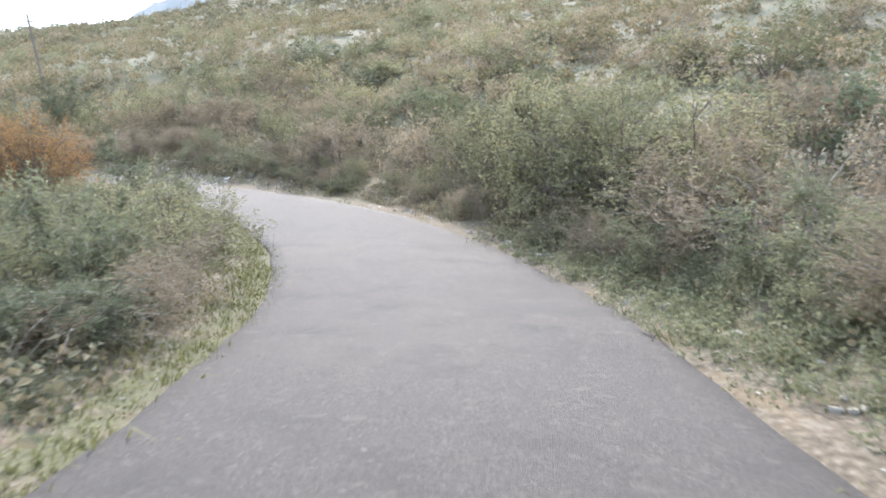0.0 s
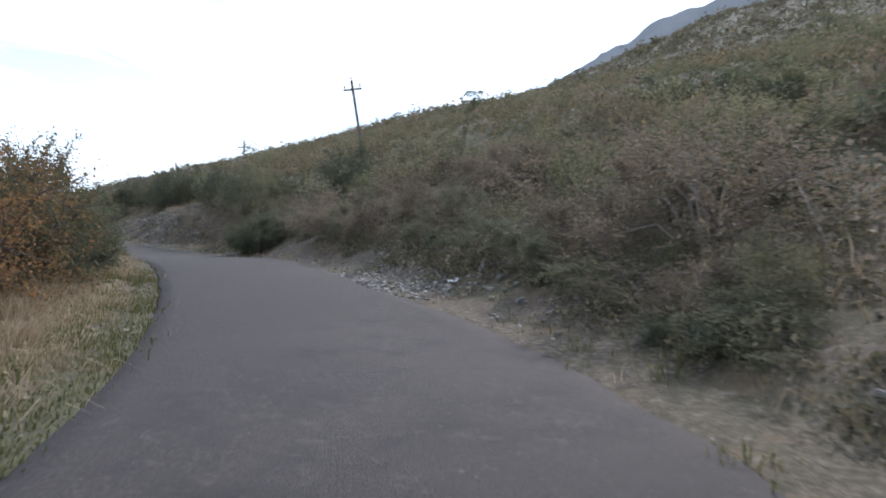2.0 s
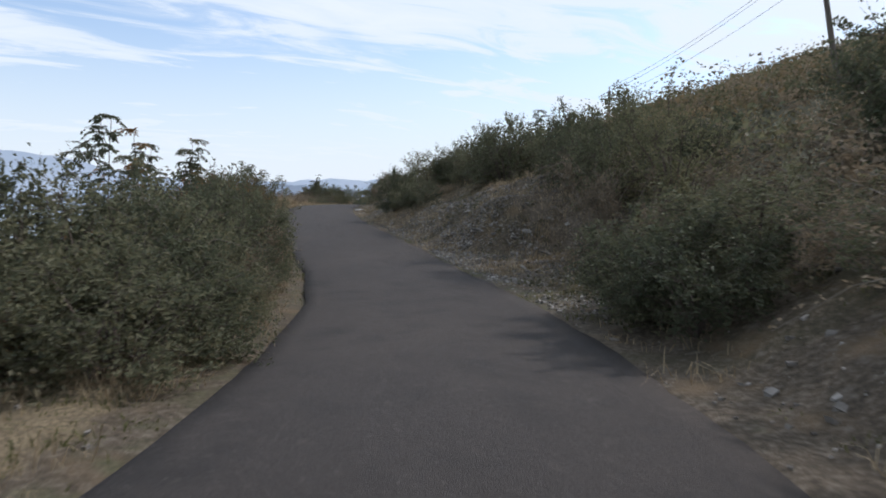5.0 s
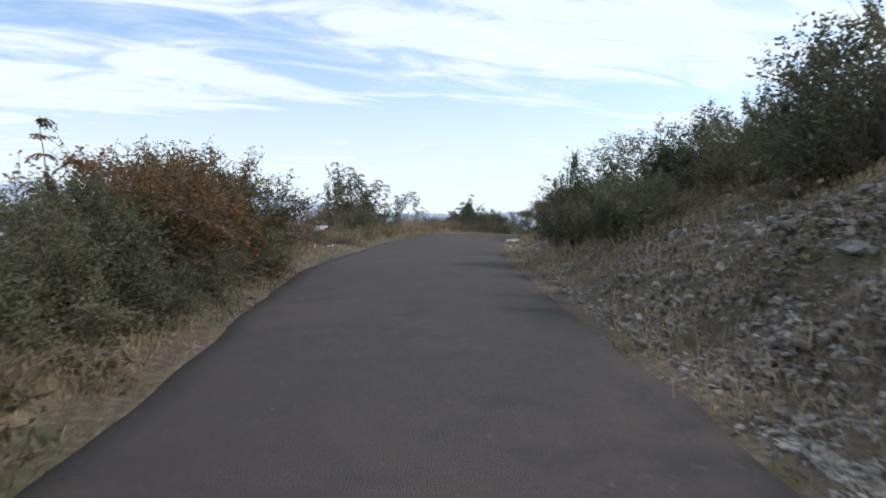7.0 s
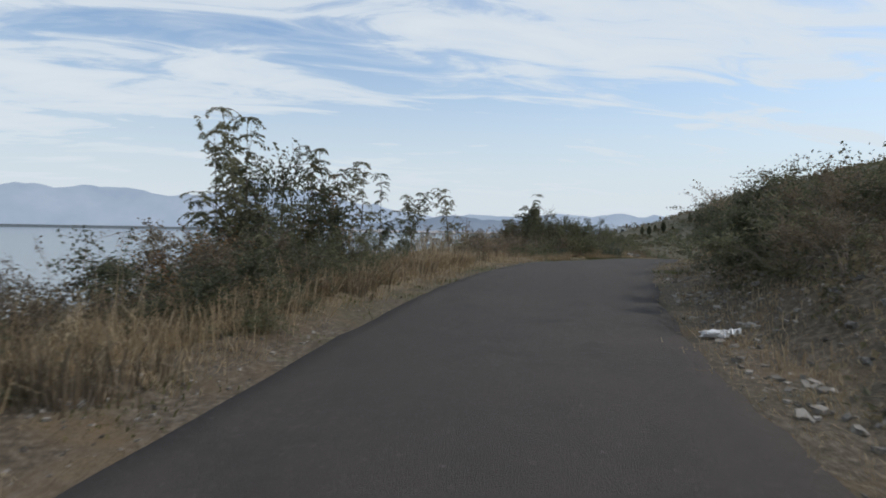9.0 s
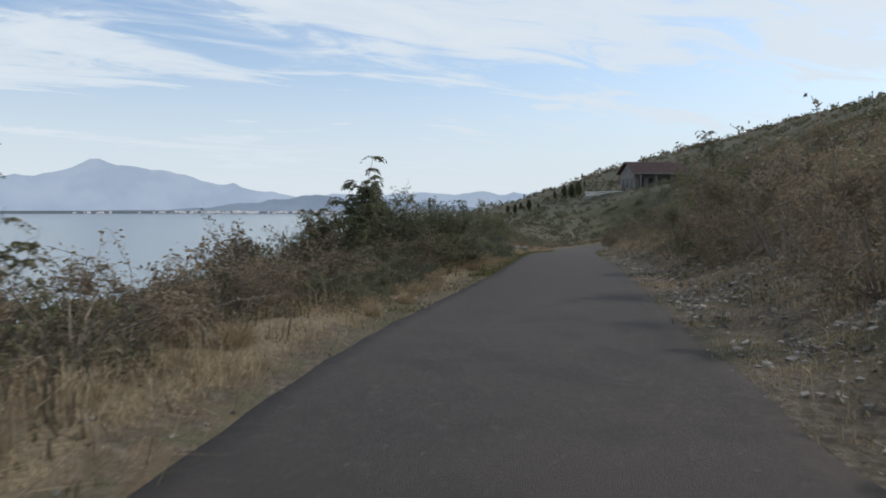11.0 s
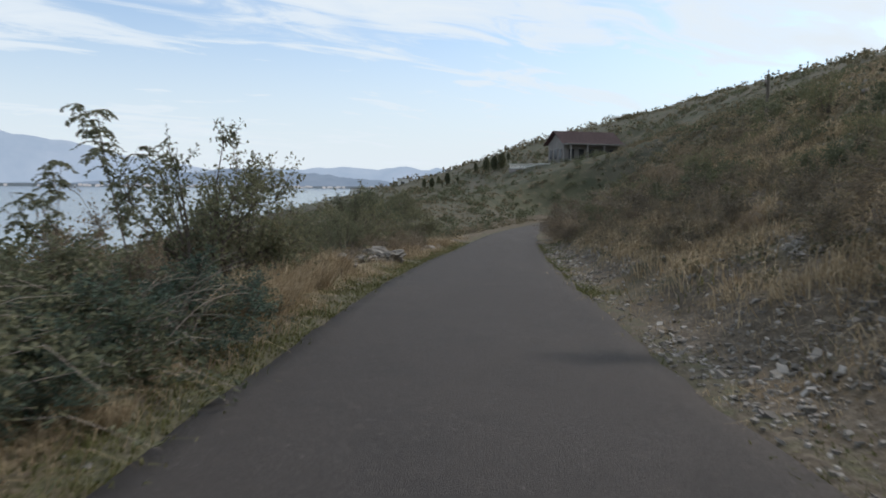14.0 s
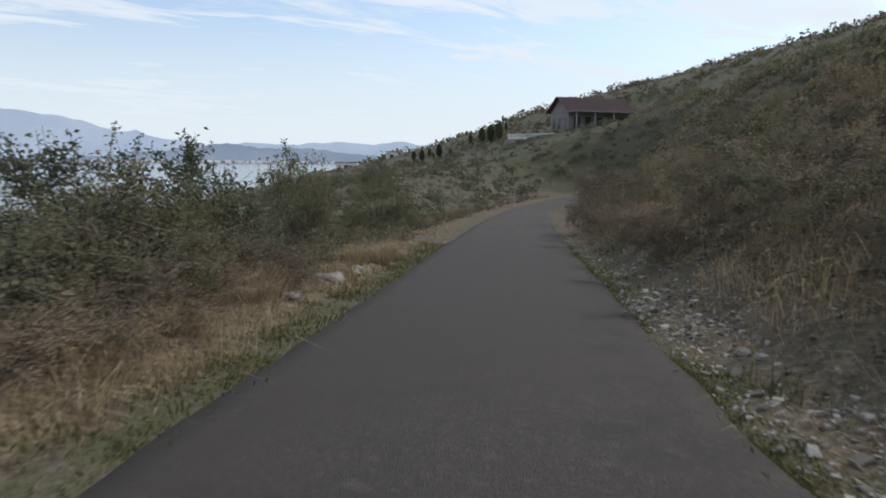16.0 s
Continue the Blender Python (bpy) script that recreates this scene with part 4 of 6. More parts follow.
plant("bramble", 120.0, 4.9, -0.81, 1.3)
plant("green", 121.0, 6.9, -0.60, 2.2)
plant("olive", 121.2, 4.3, -0.64, 1.4)
plant("green", 121.2, 5.3, -0.37, 1.3)
plant("bramble", 122.5, 3.9, -0.92, 2.1)
plant("darkbramble", 122.8, 5.9, -0.59, 2.5)
plant("bramble", 123.2, -3.8, -1.03, 1.5)
plant("airy", 123.5, 4.8, -0.10, 1.2)
plant("bramble", 123.8, 3.9, -1.38, 1.2)
plant("low", 126.8, -4.7, -0.53, 2.5)
plant("low", 128.8, -4.4, -0.58, 2.4)
plant("bramble", 137.0, -3.9, -0.36, 3.0)
plant("green", 140.2, 8.9, 0.37, 3.6)
plant("bramble", 144.8, -4.4, -0.17, 4.3)
plant("green", 146.0, 6.9, -1.09, 4.8)
plant("green", 167.8, 17.9, -1.12, 5.7)
plant("green", 171.5, 13.9, 0.07, 5.5)
# saplings
sap(0, 46.4, 4.1, 1.05)
sap(2, 47.4, 4.6, 1.45)
sap(0, 49.0, 4.9, 1.35)
sap(0, 45.4, 5.0, 1.6)
sap(0, 33.8, -7.2, 3.99)
sap(0, 43.8, 4.5, 0.77)
sap(2, 48.2, 4.1, 1.35)
sap(2, 54.8, 4.1, 0.88)
sap(0, 55.0, -6.7, 3.11)
sap(0, 63.8, 4.3, 0.91)
sap(0, 64.2, 4.3, 0.64)
sap(1, 71.5, 3.8, 1.89)
sap(1, 71.5, 3.6, 2.09)
sap(0, 71.5, 4.2, 1.77)
sap(2, 74.0, 4.1, 1.59)
sap(0, 74.8, 3.9, 1.99)
sap(0, 75.2, 3.6, 1.80)
sap(2, 75.5, 4.1, 1.52)
sap(1, 77.0, 3.9, 1.66)
sap(0, 78.5, 3.7, 1.29)
sap(0, 78.8, 3.9, 1.40)
sap(0, 81.2, 3.7, 1.66)
sap(4, 89.6, 4.6, 0.95)
sap(4, 92.2, 4.4, 1.72)
sap(4, 92.8, 4.1, 1.38)
sap(0, 93.3, 3.7, 0.95)
sap(0, 89.0, 4.3, 0.93)
sap(3, 89.5, 4.1, 1.95)
sap(3, 91.5, 4.0, 1.45)
sap(0, 103.2, 3.6, 0.73)
sap(0, 105.2, 3.9, 1.36)
sap(0, 106.8, -6.2, 4.27)
# thickets close to the road
for kind, s, l, top, wide in (("russet", 22.6, 3.9, 0.75, 2.0), ("russet", 23.9, 3.8, 0.90, 2.2), ("russet", 25.2, 3.9, 0.90, 2.2), ("green", 26.3, 3.6, 0.30, 1.8), ("russet", 27.5, 3.9, 0.95, 2.4), ("green", 28.0, 3.2, -0.25, 1.4), ("green", 31.2, 4.0, 0.95, 2.4), ("green", 33.2, 3.9, 0.75, 2.2)):
    plant(kind, s, l, top, wide)
for kind, s, l, top, wide in (("spurge", 91.0, 3.05, -0.15, 1.2), ("spurge", 91.9, 3.2, -0.20, 1.1), ("airy", 90.6, 3.6, 0.45, 1.8), ("bramble", 92.4, 3.9, 0.35, 2.0), ("bramble", 116.4, 3.2, -0.75, 1.5), ("bramble", 117.6, 3.1, -0.80, 1.5),
                              ("darkbramble", 118.8, 3.3, -0.70, 1.6), ("bramble", 120.2, 3.3, -0.85, 1.6), ("bramble", 121.6, 3.2, -0.95, 1.6), ("darkbramble", 117.4, 4.2, -0.45, 2.2), ("bramble", 119.4, 4.3, -0.45, 2.2)):
    plant(kind, s, l, top, wide)
for kind, s, l, top, wide in (("darkbramble", 95.5, -4.0, 1.15, 2.8), ("bramble", 97.0, -4.1, 1.15, 2.6), ("darkbramble", 72.6, -3.4, 0.85, 2.2), ("bramble", 71.2, -3.7, 0.75, 2.0), ("darkbramble", 69.3, 2.95, -0.05, 1.4), ("darkbramble", 70.3, 3.0, 0.05, 1.4), ("darkbramble", 74.2, -3.5, 0.95, 2.2)):
    plant(kind, s, l, top, wide)
for s, l, top, wide in ((38.6, 2.75, -0.25, 1.5), (39.8, 2.7, -0.30, 1.5), (41.0, 2.65, -0.40, 1.4), (42.2, 2.75, -0.35, 1.4), (40.2, 3.5, 0.30, 2.0), (41.8, 3.5, 0.35, 2.0), (43.4, 3.6, 0.40, 2.0)):
    plant(prng.choice(("green", "darkbramble", "green")), s, l, top, wide)
for s, l, top, wide in ((39.8, -2.9, -0.05, 1.6), (41.0, -2.85, -0.15, 1.6), (42.0, -3.1, -0.25, 1.5), (40.5, -3.9, 0.35, 2.0)):
    plant("green", s, l, top, wide)
for s, l, top, wide in ((57.2, 3.9, 0.75, 2.6), (58.9, 4.0, 0.85, 2.8), (60.2, 4.1, 0.80, 2.2), (56.0, 4.0, 0.60, 2.4)):
    plant("russet", s, l, top, wide)
for s, l, top, wide in ((99.4, 3.6, -0.05, 2.2), (100.8, 3.5, 0.15, 2.4), (102.2, 3.5, 0.25, 2.4), (103.6, 3.4, 0.10, 2.0), (101.6, 4.7, 0.15, 2.6)):
    plant("darkbramble", s, l, top, wide)
for s, l, top, wide in ((99.8, 2.9, -0.40, 1.2), (100.7, 2.8, -0.40, 1.2), (101.5, 2.75, -0.35, 1.2), (103.7, 2.75, -0.10, 1.4), (104.6, 2.9, -0.25, 1.2), (102.3, 3.15, -0.10, 1.4)):
    plant("spurge", s, l, top, wide)
plant("airy", 107.3, 4.1, 1.30, 2.0)
plant("green", 108.2, 3.8, 1.0, 1.7)
plant("bramble", 66.2, 4.5, 0.30, 2.4)
plant("bramble", 65.4, 4.4, 0.10, 2.0)
plant("low", 66.0, 3.2, -0.18, 0.6)
for s, l, top, wide in ((69.6, 3.4, 0.35, 1.7), (70.6, 3.6, 0.50, 1.8), (71.6, 3.7, 0.45, 1.8), (72.8, 3.8, 0.40, 1.8), (74.0, 3.7, 0.30, 1.6)):
    plant(prng.choice(("darkbramble", "bramble", "green")), s, l, top, wide)
for s, l, top, wide in ((124.5, -2.9, -0.75, 1.6), (127.0, -3.0, -0.75, 1.9), (129.5, -2.9, -0.80, 1.9), (132.0, -3.0, -0.80, 2.0), (135.0, -3.1, -0.85, 2.2), (138.5, -3.2, -0.9, 2.4), (119.0, -3.6, -0.70, 1.5), (115.5, -3.9, -0.45, 1.6)):
    plant("bramble", s, l, top, wide)
plant("green", 122.6, 4.7, 0.30, 2.2)
plant("green", 28.5, 3.4, -0.45, 1.2)
plant("green", 30.5, 3.4, -0.35, 1.2)
plant("green", 32.0, 3.4, -0.35, 1.3)
plant("green", 33.5, 3.3, -0.30, 1.2)
plant("green", 35.0, 3.3, -0.25, 1.2)
plant("olive", 9.2, -4.6, 0.95, 2.5)
plant("olive", 10.6, -4.3, 1.35, 2.6)
plant("olive", 13.1, -4.4, 1.45, 2.6)
plant("green", 93.6, 3.9, 0.75, 1.9)
plant("green", 95.6, 3.7, 1.05, 1.9)
plant("olive", 101.2, -4.5, 2.60, 1.6)
plant("russet", 57.8, 4.6, 0.80, 2.4)
plant("russet", 59.6, 4.4, 0.90, 2.2)
plant("darkbramble", 56.6, 3.4, -0.05, 1.7)
plant("darkbramble", 58.4, 3.3, 0.10, 1.7)
plant("bramble", 60.2, 3.4, 0.15, 1.7)
plant("darkbramble", 88.5, 3.2, -0.10, 1.5)
plant("darkbramble", 89.6, 3.0, -0.25, 1.4)
plant("bramble", 90.6, 3.3, 0.00, 1.5)
plant("darkbramble", 91.5, 3.1, -0.20, 1.4)
plant("darkbramble", 98.2, 3.0, -0.30, 1.5)
plant("darkbramble", 44.0, 2.9, -0.40, 1.4)
sap(1, 96.0, 4.1, 1.27)
sap(1, 99.0, 4.1, 1.25)
plant("bramble", 43.0, 2.9, -0.45, 1.4)
plant("bramble", 69.8, 3.2, -0.10, 1.5)
plant("darkbramble", 70.8, 3.1, -0.10, 1.5)
plant("olive", 11.0, 3.0, -0.35, 1.9)
plant("darkbramble", 12.6, 3.1, -0.60, 1.8)
plant("olive", 8.3, 3.0, -0.60, 1.7)
plant("bramble", 6.9, 2.9, -0.85, 1.6)
plant("bramble", 14.0, 3.6, -0.55, 1.8)
plant("bramble", 5.5, 2.85, -0.85, 1.5)
plant("darkbramble", 4.3, 2.95, -0.85, 1.5)
for s, kind in ((44.6, "darkbramble"), (45.6, "bramble"), (46.6, "darkbramble"), (47.8, "green"), (49.0, "darkbramble"), (50.3, "bramble")):
    plant(kind, s, 2.8, -0.25, 1.5)
for s, kind in ((66.8, "bramble"), (68.3, "darkbramble")):
    plant(kind, s, 3.9, -0.45, 1.5)
for s, kind in ((52.6, "darkbramble"), (53.9, "green"), (55.1, "darkbramble"), (56.4, "bramble"), (57.7, "darkbramble"), (59.0, "green")):
    plant(kind, s, 3.15, -0.40, 1.45)

# low brambles on the earth shoulders
for kind, s, l, high, wide in (("darkbramble", 19.6, -3.3, 0.55, 1.3), ("bramble", 20.6, -3.5, 0.65, 1.5), ("darkbramble", 21.5, -3.4, 0.55, 1.4), ("darkbramble", 22.4, -3.6, 0.65, 1.6), ("bramble", 23.4, -3.6, 0.6, 1.6), ("darkbramble", 24.6, -3.7, 0.7, 1.7), ("darkbramble", 25.8, -3.6, 0.7, 1.6),
                               ("darkbramble", 43.6, 2.75, 0.55, 1.0), ("bramble", 44.6, 2.75, 0.6, 1.0), ("darkbramble", 45.6, 2.7, 0.6, 1.0), ("darkbramble", 46.6, 2.8, 0.65, 1.1), ("darkbramble", 86.6, 3.0, 0.55, 1.3), ("darkbramble", 87.5, 3.1, 0.6, 1.4), ("bramble", 88.1, 3.5, 0.85, 1.7), ("darkbramble", 88.8, 3.3, 0.75, 1.6), ("darkbramble", 89.7, 3.6, 0.9, 1.8), ("bramble", 86.8, 3.9, 0.9, 1.8),
                               ("low", 118.4, -4.2, 0.75, 1.8), ("low", 120.2, -4.5, 0.9, 2.0), ("darkbramble", 121.8, -4.0, 0.85, 2.0), ("low", 123.4, -4.6, 1.0, 2.2), ("bramble", 125.4, -4.2, 0.9, 2.1), ("bramble", 121.0, -5.8, 0.9, 2.2), ("darkbramble", 116.4, -5.2, 0.8, 1.8), ("low", 113.6, -5.0, 0.75, 1.8)):
    plant(kind, s, l, None, wide, high)
# great rounded bushes over the slope above the bend
for kind, s, l, high, wide in (("bramble", 32.0, -8.5, 1.6, 2.8), ("bramble", 26.0, -9.0, 1.4, 2.6), ("bramble_far", 38.8, -8.0, 1.3, 2.0), ("bramble", 21.4, -4.9, 1.6, 3.0), ("green_far", 36.8, -32.5, 2.4, 3.4), ("green_far", 37.2, -21.0, 1.8, 3.2), ("olive_far", 25.6, -19.0, 2.0, 3.2), ("green_far", 29.0, -14.4, 1.4, 2.2), ("olive", 16.5, -10.5, 1.5, 2.6),
                               ("olive", 120.5, 4.5, 2.1, 2.3), ("olive", 121.7, 4.8, 1.8, 1.8), ("airy", 120.0, 4.6, 2.2, 2.0)):
    plant(kind, s, l, None, wide, high)
dome_rng = random.Random(77)
for _ in range(90):
    s, l = dome_rng.uniform(4, 42), -dome_rng.uniform(7.5, 27)
    plant(dome_rng.choice(("bramble_far", "bramble_far", "darkbramble_far", "olive_far")), s, l, None, dome_rng.uniform(1.6, 2.9), dome_rng.uniform(0.8, 1.7))

for some in (*KINDS.values(), SAPLINGS):
    for ob in some:
        if ob.name not in used:
            for o in (*ob.children, ob):
                bpy.data.objects.remove(o)


# ---- scrub on the hill and below the road, too many bushes to count ----
rng = np.random.default_rng(5)


def scrub(name, count, xs, ys, keep, size, per, leaf, mat, label, bare=0.36):
    x, y = rng.uniform(*xs, count), rng.uniform(*ys, count)
    _, l, far = nearest(x, y)
    ok = keep(x, y, l, far) & (fractal(x * 0.06, y * 0.06, 77) + rng.uniform(-0.25, 0.25, count) > bare)
    x, y, far = x[ok], y[ok], far[ok]
    z = ground_z(x, y)
    ok = z > LAKE + 0.5
    x, y, z = x[ok], y[ok], z[ok]
    r = size * rng.lognormal(0, 0.35, len(x))
    k = per
    d = rng.normal(size=(len(x), k, 3))
    d /= np.linalg.norm(d, axis=2)[..., None]
    d[..., 2] = np.abs(d[..., 2]) * rng.uniform(0.7, 1.3, (len(x), 1))
    lump = 0.62 + 0.5 * value_noise(d[..., 0] * 2.2 + x[:, None], d[..., 1] * 2.2 + y[:, None], 4)
    p = np.stack([x, y, z], 1)[:, None] + d * (r[:, None] * lump * rng.uniform(0.55, 1.0, (len(x), k)))[..., None]
    sz = leaf * rng.uniform(0.6, 1.3, p.shape[:2]).ravel() * np.repeat(np.clip(r / size, 0.7, 1.5), k)
    v, f = leaves(rng, p.reshape(-1, 3), rng.normal(size=(p.size // 3, 3)), sz, sz * 0.8, 0.2, (d + rng.normal(size=d.shape) * 0.5).reshape(-1, 3))
    return tagged(new(name, mesh_of(name, v, f, mat)), label, "scrub", kind="stuff")


scrub("hillside_scrub", 4200, (-230, -55), (30, 190), lambda x, y, l, far: (far > 9) & (far < 66), 0.55, 40, 0.19, SCRUB, "dry olive and brown scrub dotted over the hillside")
scrub("green_scrub", 2600, (-235, -55), (40, 195), lambda x, y, l, far: (far > np.where(l < 0, 16, 6)) & (far < 75), 0.85, 64, 0.22, GREEN, "dark green rounded bushes dotted over the slopes")
scrub("low_hill_scrub", 4200, (-165, -60), (50, 140), lambda x, y, l, far: (far > 5) & (far < 32) & (l < 0), 0.32, 22, 0.15, SCRUB, "low grey-brown tufts of scrub on the stony slope")
scrub("slope_scrub", 7600, (-75, 30), (14, 110), lambda x, y, l, far: (far > 13) & (far < 70) & (l < 0), 0.30, 28, 0.13, OLIVE_SCRUB, "thick olive and golden scrub on the slope above the bend", -0.1)
scrub("far_hillside_scrub", 12500, (-420, 160), (20, 380), lambda x, y, l, far: far >= 60, 1.0, 15, 0.56, SCRUB, "distant scrub dotted over the hillside")


# ---- undergrowth between the shrubs ----
def undergrowth(name, count, s_range, l_range, density, size, per, leaf, mat, label):
    """Low leafy and withered growth that covers the ground."""
    s, l = rng.uniform(*s_range, count), rng.uniform(*l_range, count)
    c = np.stack([np.interp(s, S, ROAD[:, k]) + np.interp(s, S, SIDE[:, k]) * l for k in range(2)], 1)
    ok = rng.uniform(0, 1, count) < density(s, l, fractal(c[:, 0] * 0.5, c[:, 1] * 0.5, 88))
    c = c[ok]
    r = size * rng.lognormal(0, 0.35, len(c))
    z = ground_z(c[:, 0], c[:, 1])
    d = rng.normal(size=(len(c), per, 3))
    d /= np.linalg.norm(d, axis=2)[..., None]
    d[..., 2] = np.abs(d[..., 2]) * rng.uniform(0.6, 1.5, (len(c), 1))
    lump = 0.55 + 0.7 * value_noise(d[..., 0] * 2.5 + c[:, :1] * 3, d[..., 1] * 2.5 + c[:, 1:] * 3, 6)
    p = np.column_stack([c, z])[:, None] + d * (r[:, None] * lump * rng.uniform(0.4, 1.05, (len(c), per)))[..., None]
    sz = leaf * rng.uniform(0.6, 1.4, p.shape[0] * per)
    v, f = leaves(rng, p.reshape(-1, 3), rng.normal(size=(len(sz), 3)), sz, sz * 0.55, 0.2, (d + rng.normal(size=d.shape) * 0.7).reshape(-1, 3))
    return tagged(new(name, mesh_of(name, v, f, mat)), label, "undergrowth", kind="stuff")


def tight(s):
    """Where the growth comes close to the road."""
    return np.maximum.reduce([step(0, 3, s) * (1 - step(11, 13, s)), step(36, 39, s) * (1 - step(52, 55, s)), 0.6 * step(98, 100, s) * (1 - step(108, 110, s))])


undergrowth("undergrowth", 3400, (-8, 135), (2.1, 8.0), lambda s, l, n: np.clip((n - 0.28) * 4, 0, 1) * step(2.75, 3.3, l + 0.75 * tight(s)), 0.34, 48, 0.076, SCRUB, "low brown and olive undergrowth below the road")
undergrowth("near_undergrowth", 620, (2, 12), (-4.2, -2.0), lambda s, l, n: np.clip((n - 0.24) * 4, 0, 1) * (1 - step(9, 12, s)), 0.24, 70, 0.045, GREEN, "olive and withered undergrowth that hangs over the road's edge")
undergrowth("bend_bank_undergrowth", 1500, (9, 36), (-6.0, -2.5), lambda s, l, n: np.clip((n - 0.26) * 4, 0, 1) * step(2.5, 3.1, -l) * (1 - 0.7 * step(31, 33, s) * (1 - step(3.0, 3.6, -l))), 0.27, 44, 0.066, SCRUB, "brown and olive undergrowth along the inside bank of the bend")
undergrowth("verge_undergrowth", 1100, (38, 112), (2.5, 4.2), lambda s, l, n: np.clip((0.52 - n) * 5, 0, 1) * step(2.5, 2.9, l) * (1 - 0.6 * step(60, 64, s) * (1 - step(84, 88, s))), 0.20, 44, 0.060, SCRUB, "dark withered weeds at the foot of the hedge")
undergrowth("bank_undergrowth", 3000, (-8, 140), (-9.5, -2.3), lambda s, l, n: np.clip((n - 0.32) * 4, 0, 1) * step(2.3, 3.2, -l) * (1 - 0.75 * step(45, 47, s) * (1 - step(59, 62, s))) * (1 - 0.45 * step(82, 85, s)), 0.36, 48, 0.074, SCRUB,
            "low dry undergrowth on the bank")


undergrowth("slope_undergrowth", 5200, (94, 190), (-30, -6.5), lambda s, l, n: np.clip((n - 0.26) * 3, 0, 1), 0.30, 18, 0.11, SCRUB, "dry tufts and low scrub on the stony slope")
undergrowth("bend_undergrowth", 4200, (-8, 60), (-20, -6.0), lambda s, l, n: np.clip((n - 0.26) * 3, 0, 1), 0.34, 20, 0.115, SCRUB, "dry tufts and low scrub above the bend")
undergrowth("lower_undergrowth", 4200, (110, 200), (2.8, 34), lambda s, l, n: np.clip((n - 0.26) * 3, 0, 1), 0.38, 14, 0.17, SCRUB, "low olive scrub on the slope below the road")


# ---- grass ----
def blades(name, clumps, each, s_range, l_range, density, high, mat, label, lay=0.6, width=0.006, spread_by=0.10):
    """Tufts of grass: blades that lean outwards from a tuft's middle."""
    s, l = rng.uniform(*s_range, clumps), rng.uniform(*l_range, clumps)
    l0, l = l, beside(s, l)
    p = np.stack([np.interp(s, S, ROAD[:, k]) for k in range(2)], 1)
    q = np.stack([np.interp(s, S, SIDE[:, k]) for k in range(2)], 1)
    c = p + q * l[:, None]
    share = density(s, l0, fractal(c[:, 0] * 0.8, c[:, 1] * 0.8, 55))
    ok = rng.uniform(0, 1, clumps) < share
    c, tall = c[ok], high * rng.lognormal(-0.1, 0.35, ok.sum())
    fall = rng.uniform(0, 2 * np.pi, len(c))
    k = np.repeat(np.arange(len(c)), rng.integers(each // 2, each * 3 // 2 + 1, len(c)))
    n = len(k)
    off = rng.normal(size=(n, 2)) * (spread_by * np.clip(tall[k] / high, 0.6, 1.6))[:, None]
    xy = c[k] + off
    z = ground_z(xy[:, 0], xy[:, 1]) - 0.02
    h = tall[k] * rng.uniform(0.45, 1.15, n)
    az = np.arctan2(off[:, 1], off[:, 0]) + rng.normal(size=n) * 0.7
    out = np.stack([np.cos(az), np.sin(az), 0 * az], 1) + 0.5 * np.stack([np.cos(fall[k]), np.sin(fall[k]), 0 * az], 1)
    lean = np.minimum(np.abs(rng.normal(size=n)) * lay + 0.1, 1.5)
    b = np.column_stack([xy, z])
    up = np.array([0, 0, 1.0])
    m1 = b + up * (h * 0.6)[:, None] + out * (h * 0.22 * lean)[:, None]
    m2 = b + up * (h * np.clip(1.0 - 0.45 * lean, 0.08, 1))[:, None] + out * (h * 0.9 * lean)[:, None]
    turn = rng.uniform(0, np.pi, n)[:, None]
    side = np.concatenate([np.cos(turn), np.sin(turn), 0 * turn], 1)
    w = (width * rng.uniform(0.6, 1.5, n))[:, None]
    v = np.stack([b - side * w, b + side * w, m1 + side * w * 0.7, m1 - side * w * 0.7, m2 + side * w * 0.15, m2 - side * w * 0.15], 1).reshape(-1, 3)
    i = np.arange(n)[:, None] * 6
    f = np.vstack([i + [0, 1, 2, 3], i + [3, 2, 4, 5]])
    return tagged(new(name, mesh_of(name, v, f, mat)), label, "grass", kind="stuff")


blades("dry_grass", 3000, 18, (-6, 140), (2.3, 3.8), lambda s, l, n: np.clip((n - 0.40) * 4.0, 0, 1) * (0.2 + 0.8 * step(14, 24, s)) * (1 - 0.5 * step(3.2, 4.4, l)), 0.15, STRAW,
       "straw-coloured dry grass along the verge", 1.7, 0.004, 0.13)
blades("flat_straw", 5600, 15, (18, 130), (2.1, 3.3), lambda s, l, n: np.clip((n - 0.38) * 6, 0, 1) * step(2.1, 2.4, l) * (1 - step(2.9, 3.3, l)) * (1 - 0.8 * step(58, 62, s) * (1 - step(70, 74, s))), 0.20, STRAW, "flattened golden straw along the verge", 1.9, 0.004, 0.14)
blades("golden_grass", 1800, 30, (66, 128), (2.4, 5.6), lambda s, l, n: np.clip((n - 0.40) * 4, 0, 1) * step(67, 69, s) * step(2.3, 3.0, l), 0.40, STRAW, "tall golden dry grass below the road", 0.9, 0.0045, 0.15)
blades("dry_weeds", 2600, 18, (-6, 132), (2.7, 6.0), lambda s, l, n: np.clip((0.62 - n) * 4, 0, 1) * step(2.6, 3.3, l), 0.34, BROWN, "brown withered weeds below the hedge", 0.6, 0.010, 0.14)
blades("verge_grass", 5200, 12, (-6, 130), (1.85, 2.9), lambda s, l, n: np.clip((0.58 - n) * 3, 0, 1) * (1 - 0.7 * step(2.2, 2.9, l)), 0.07, GRASS, "short green grass and moss at the road's edge", 0.8, 0.006)
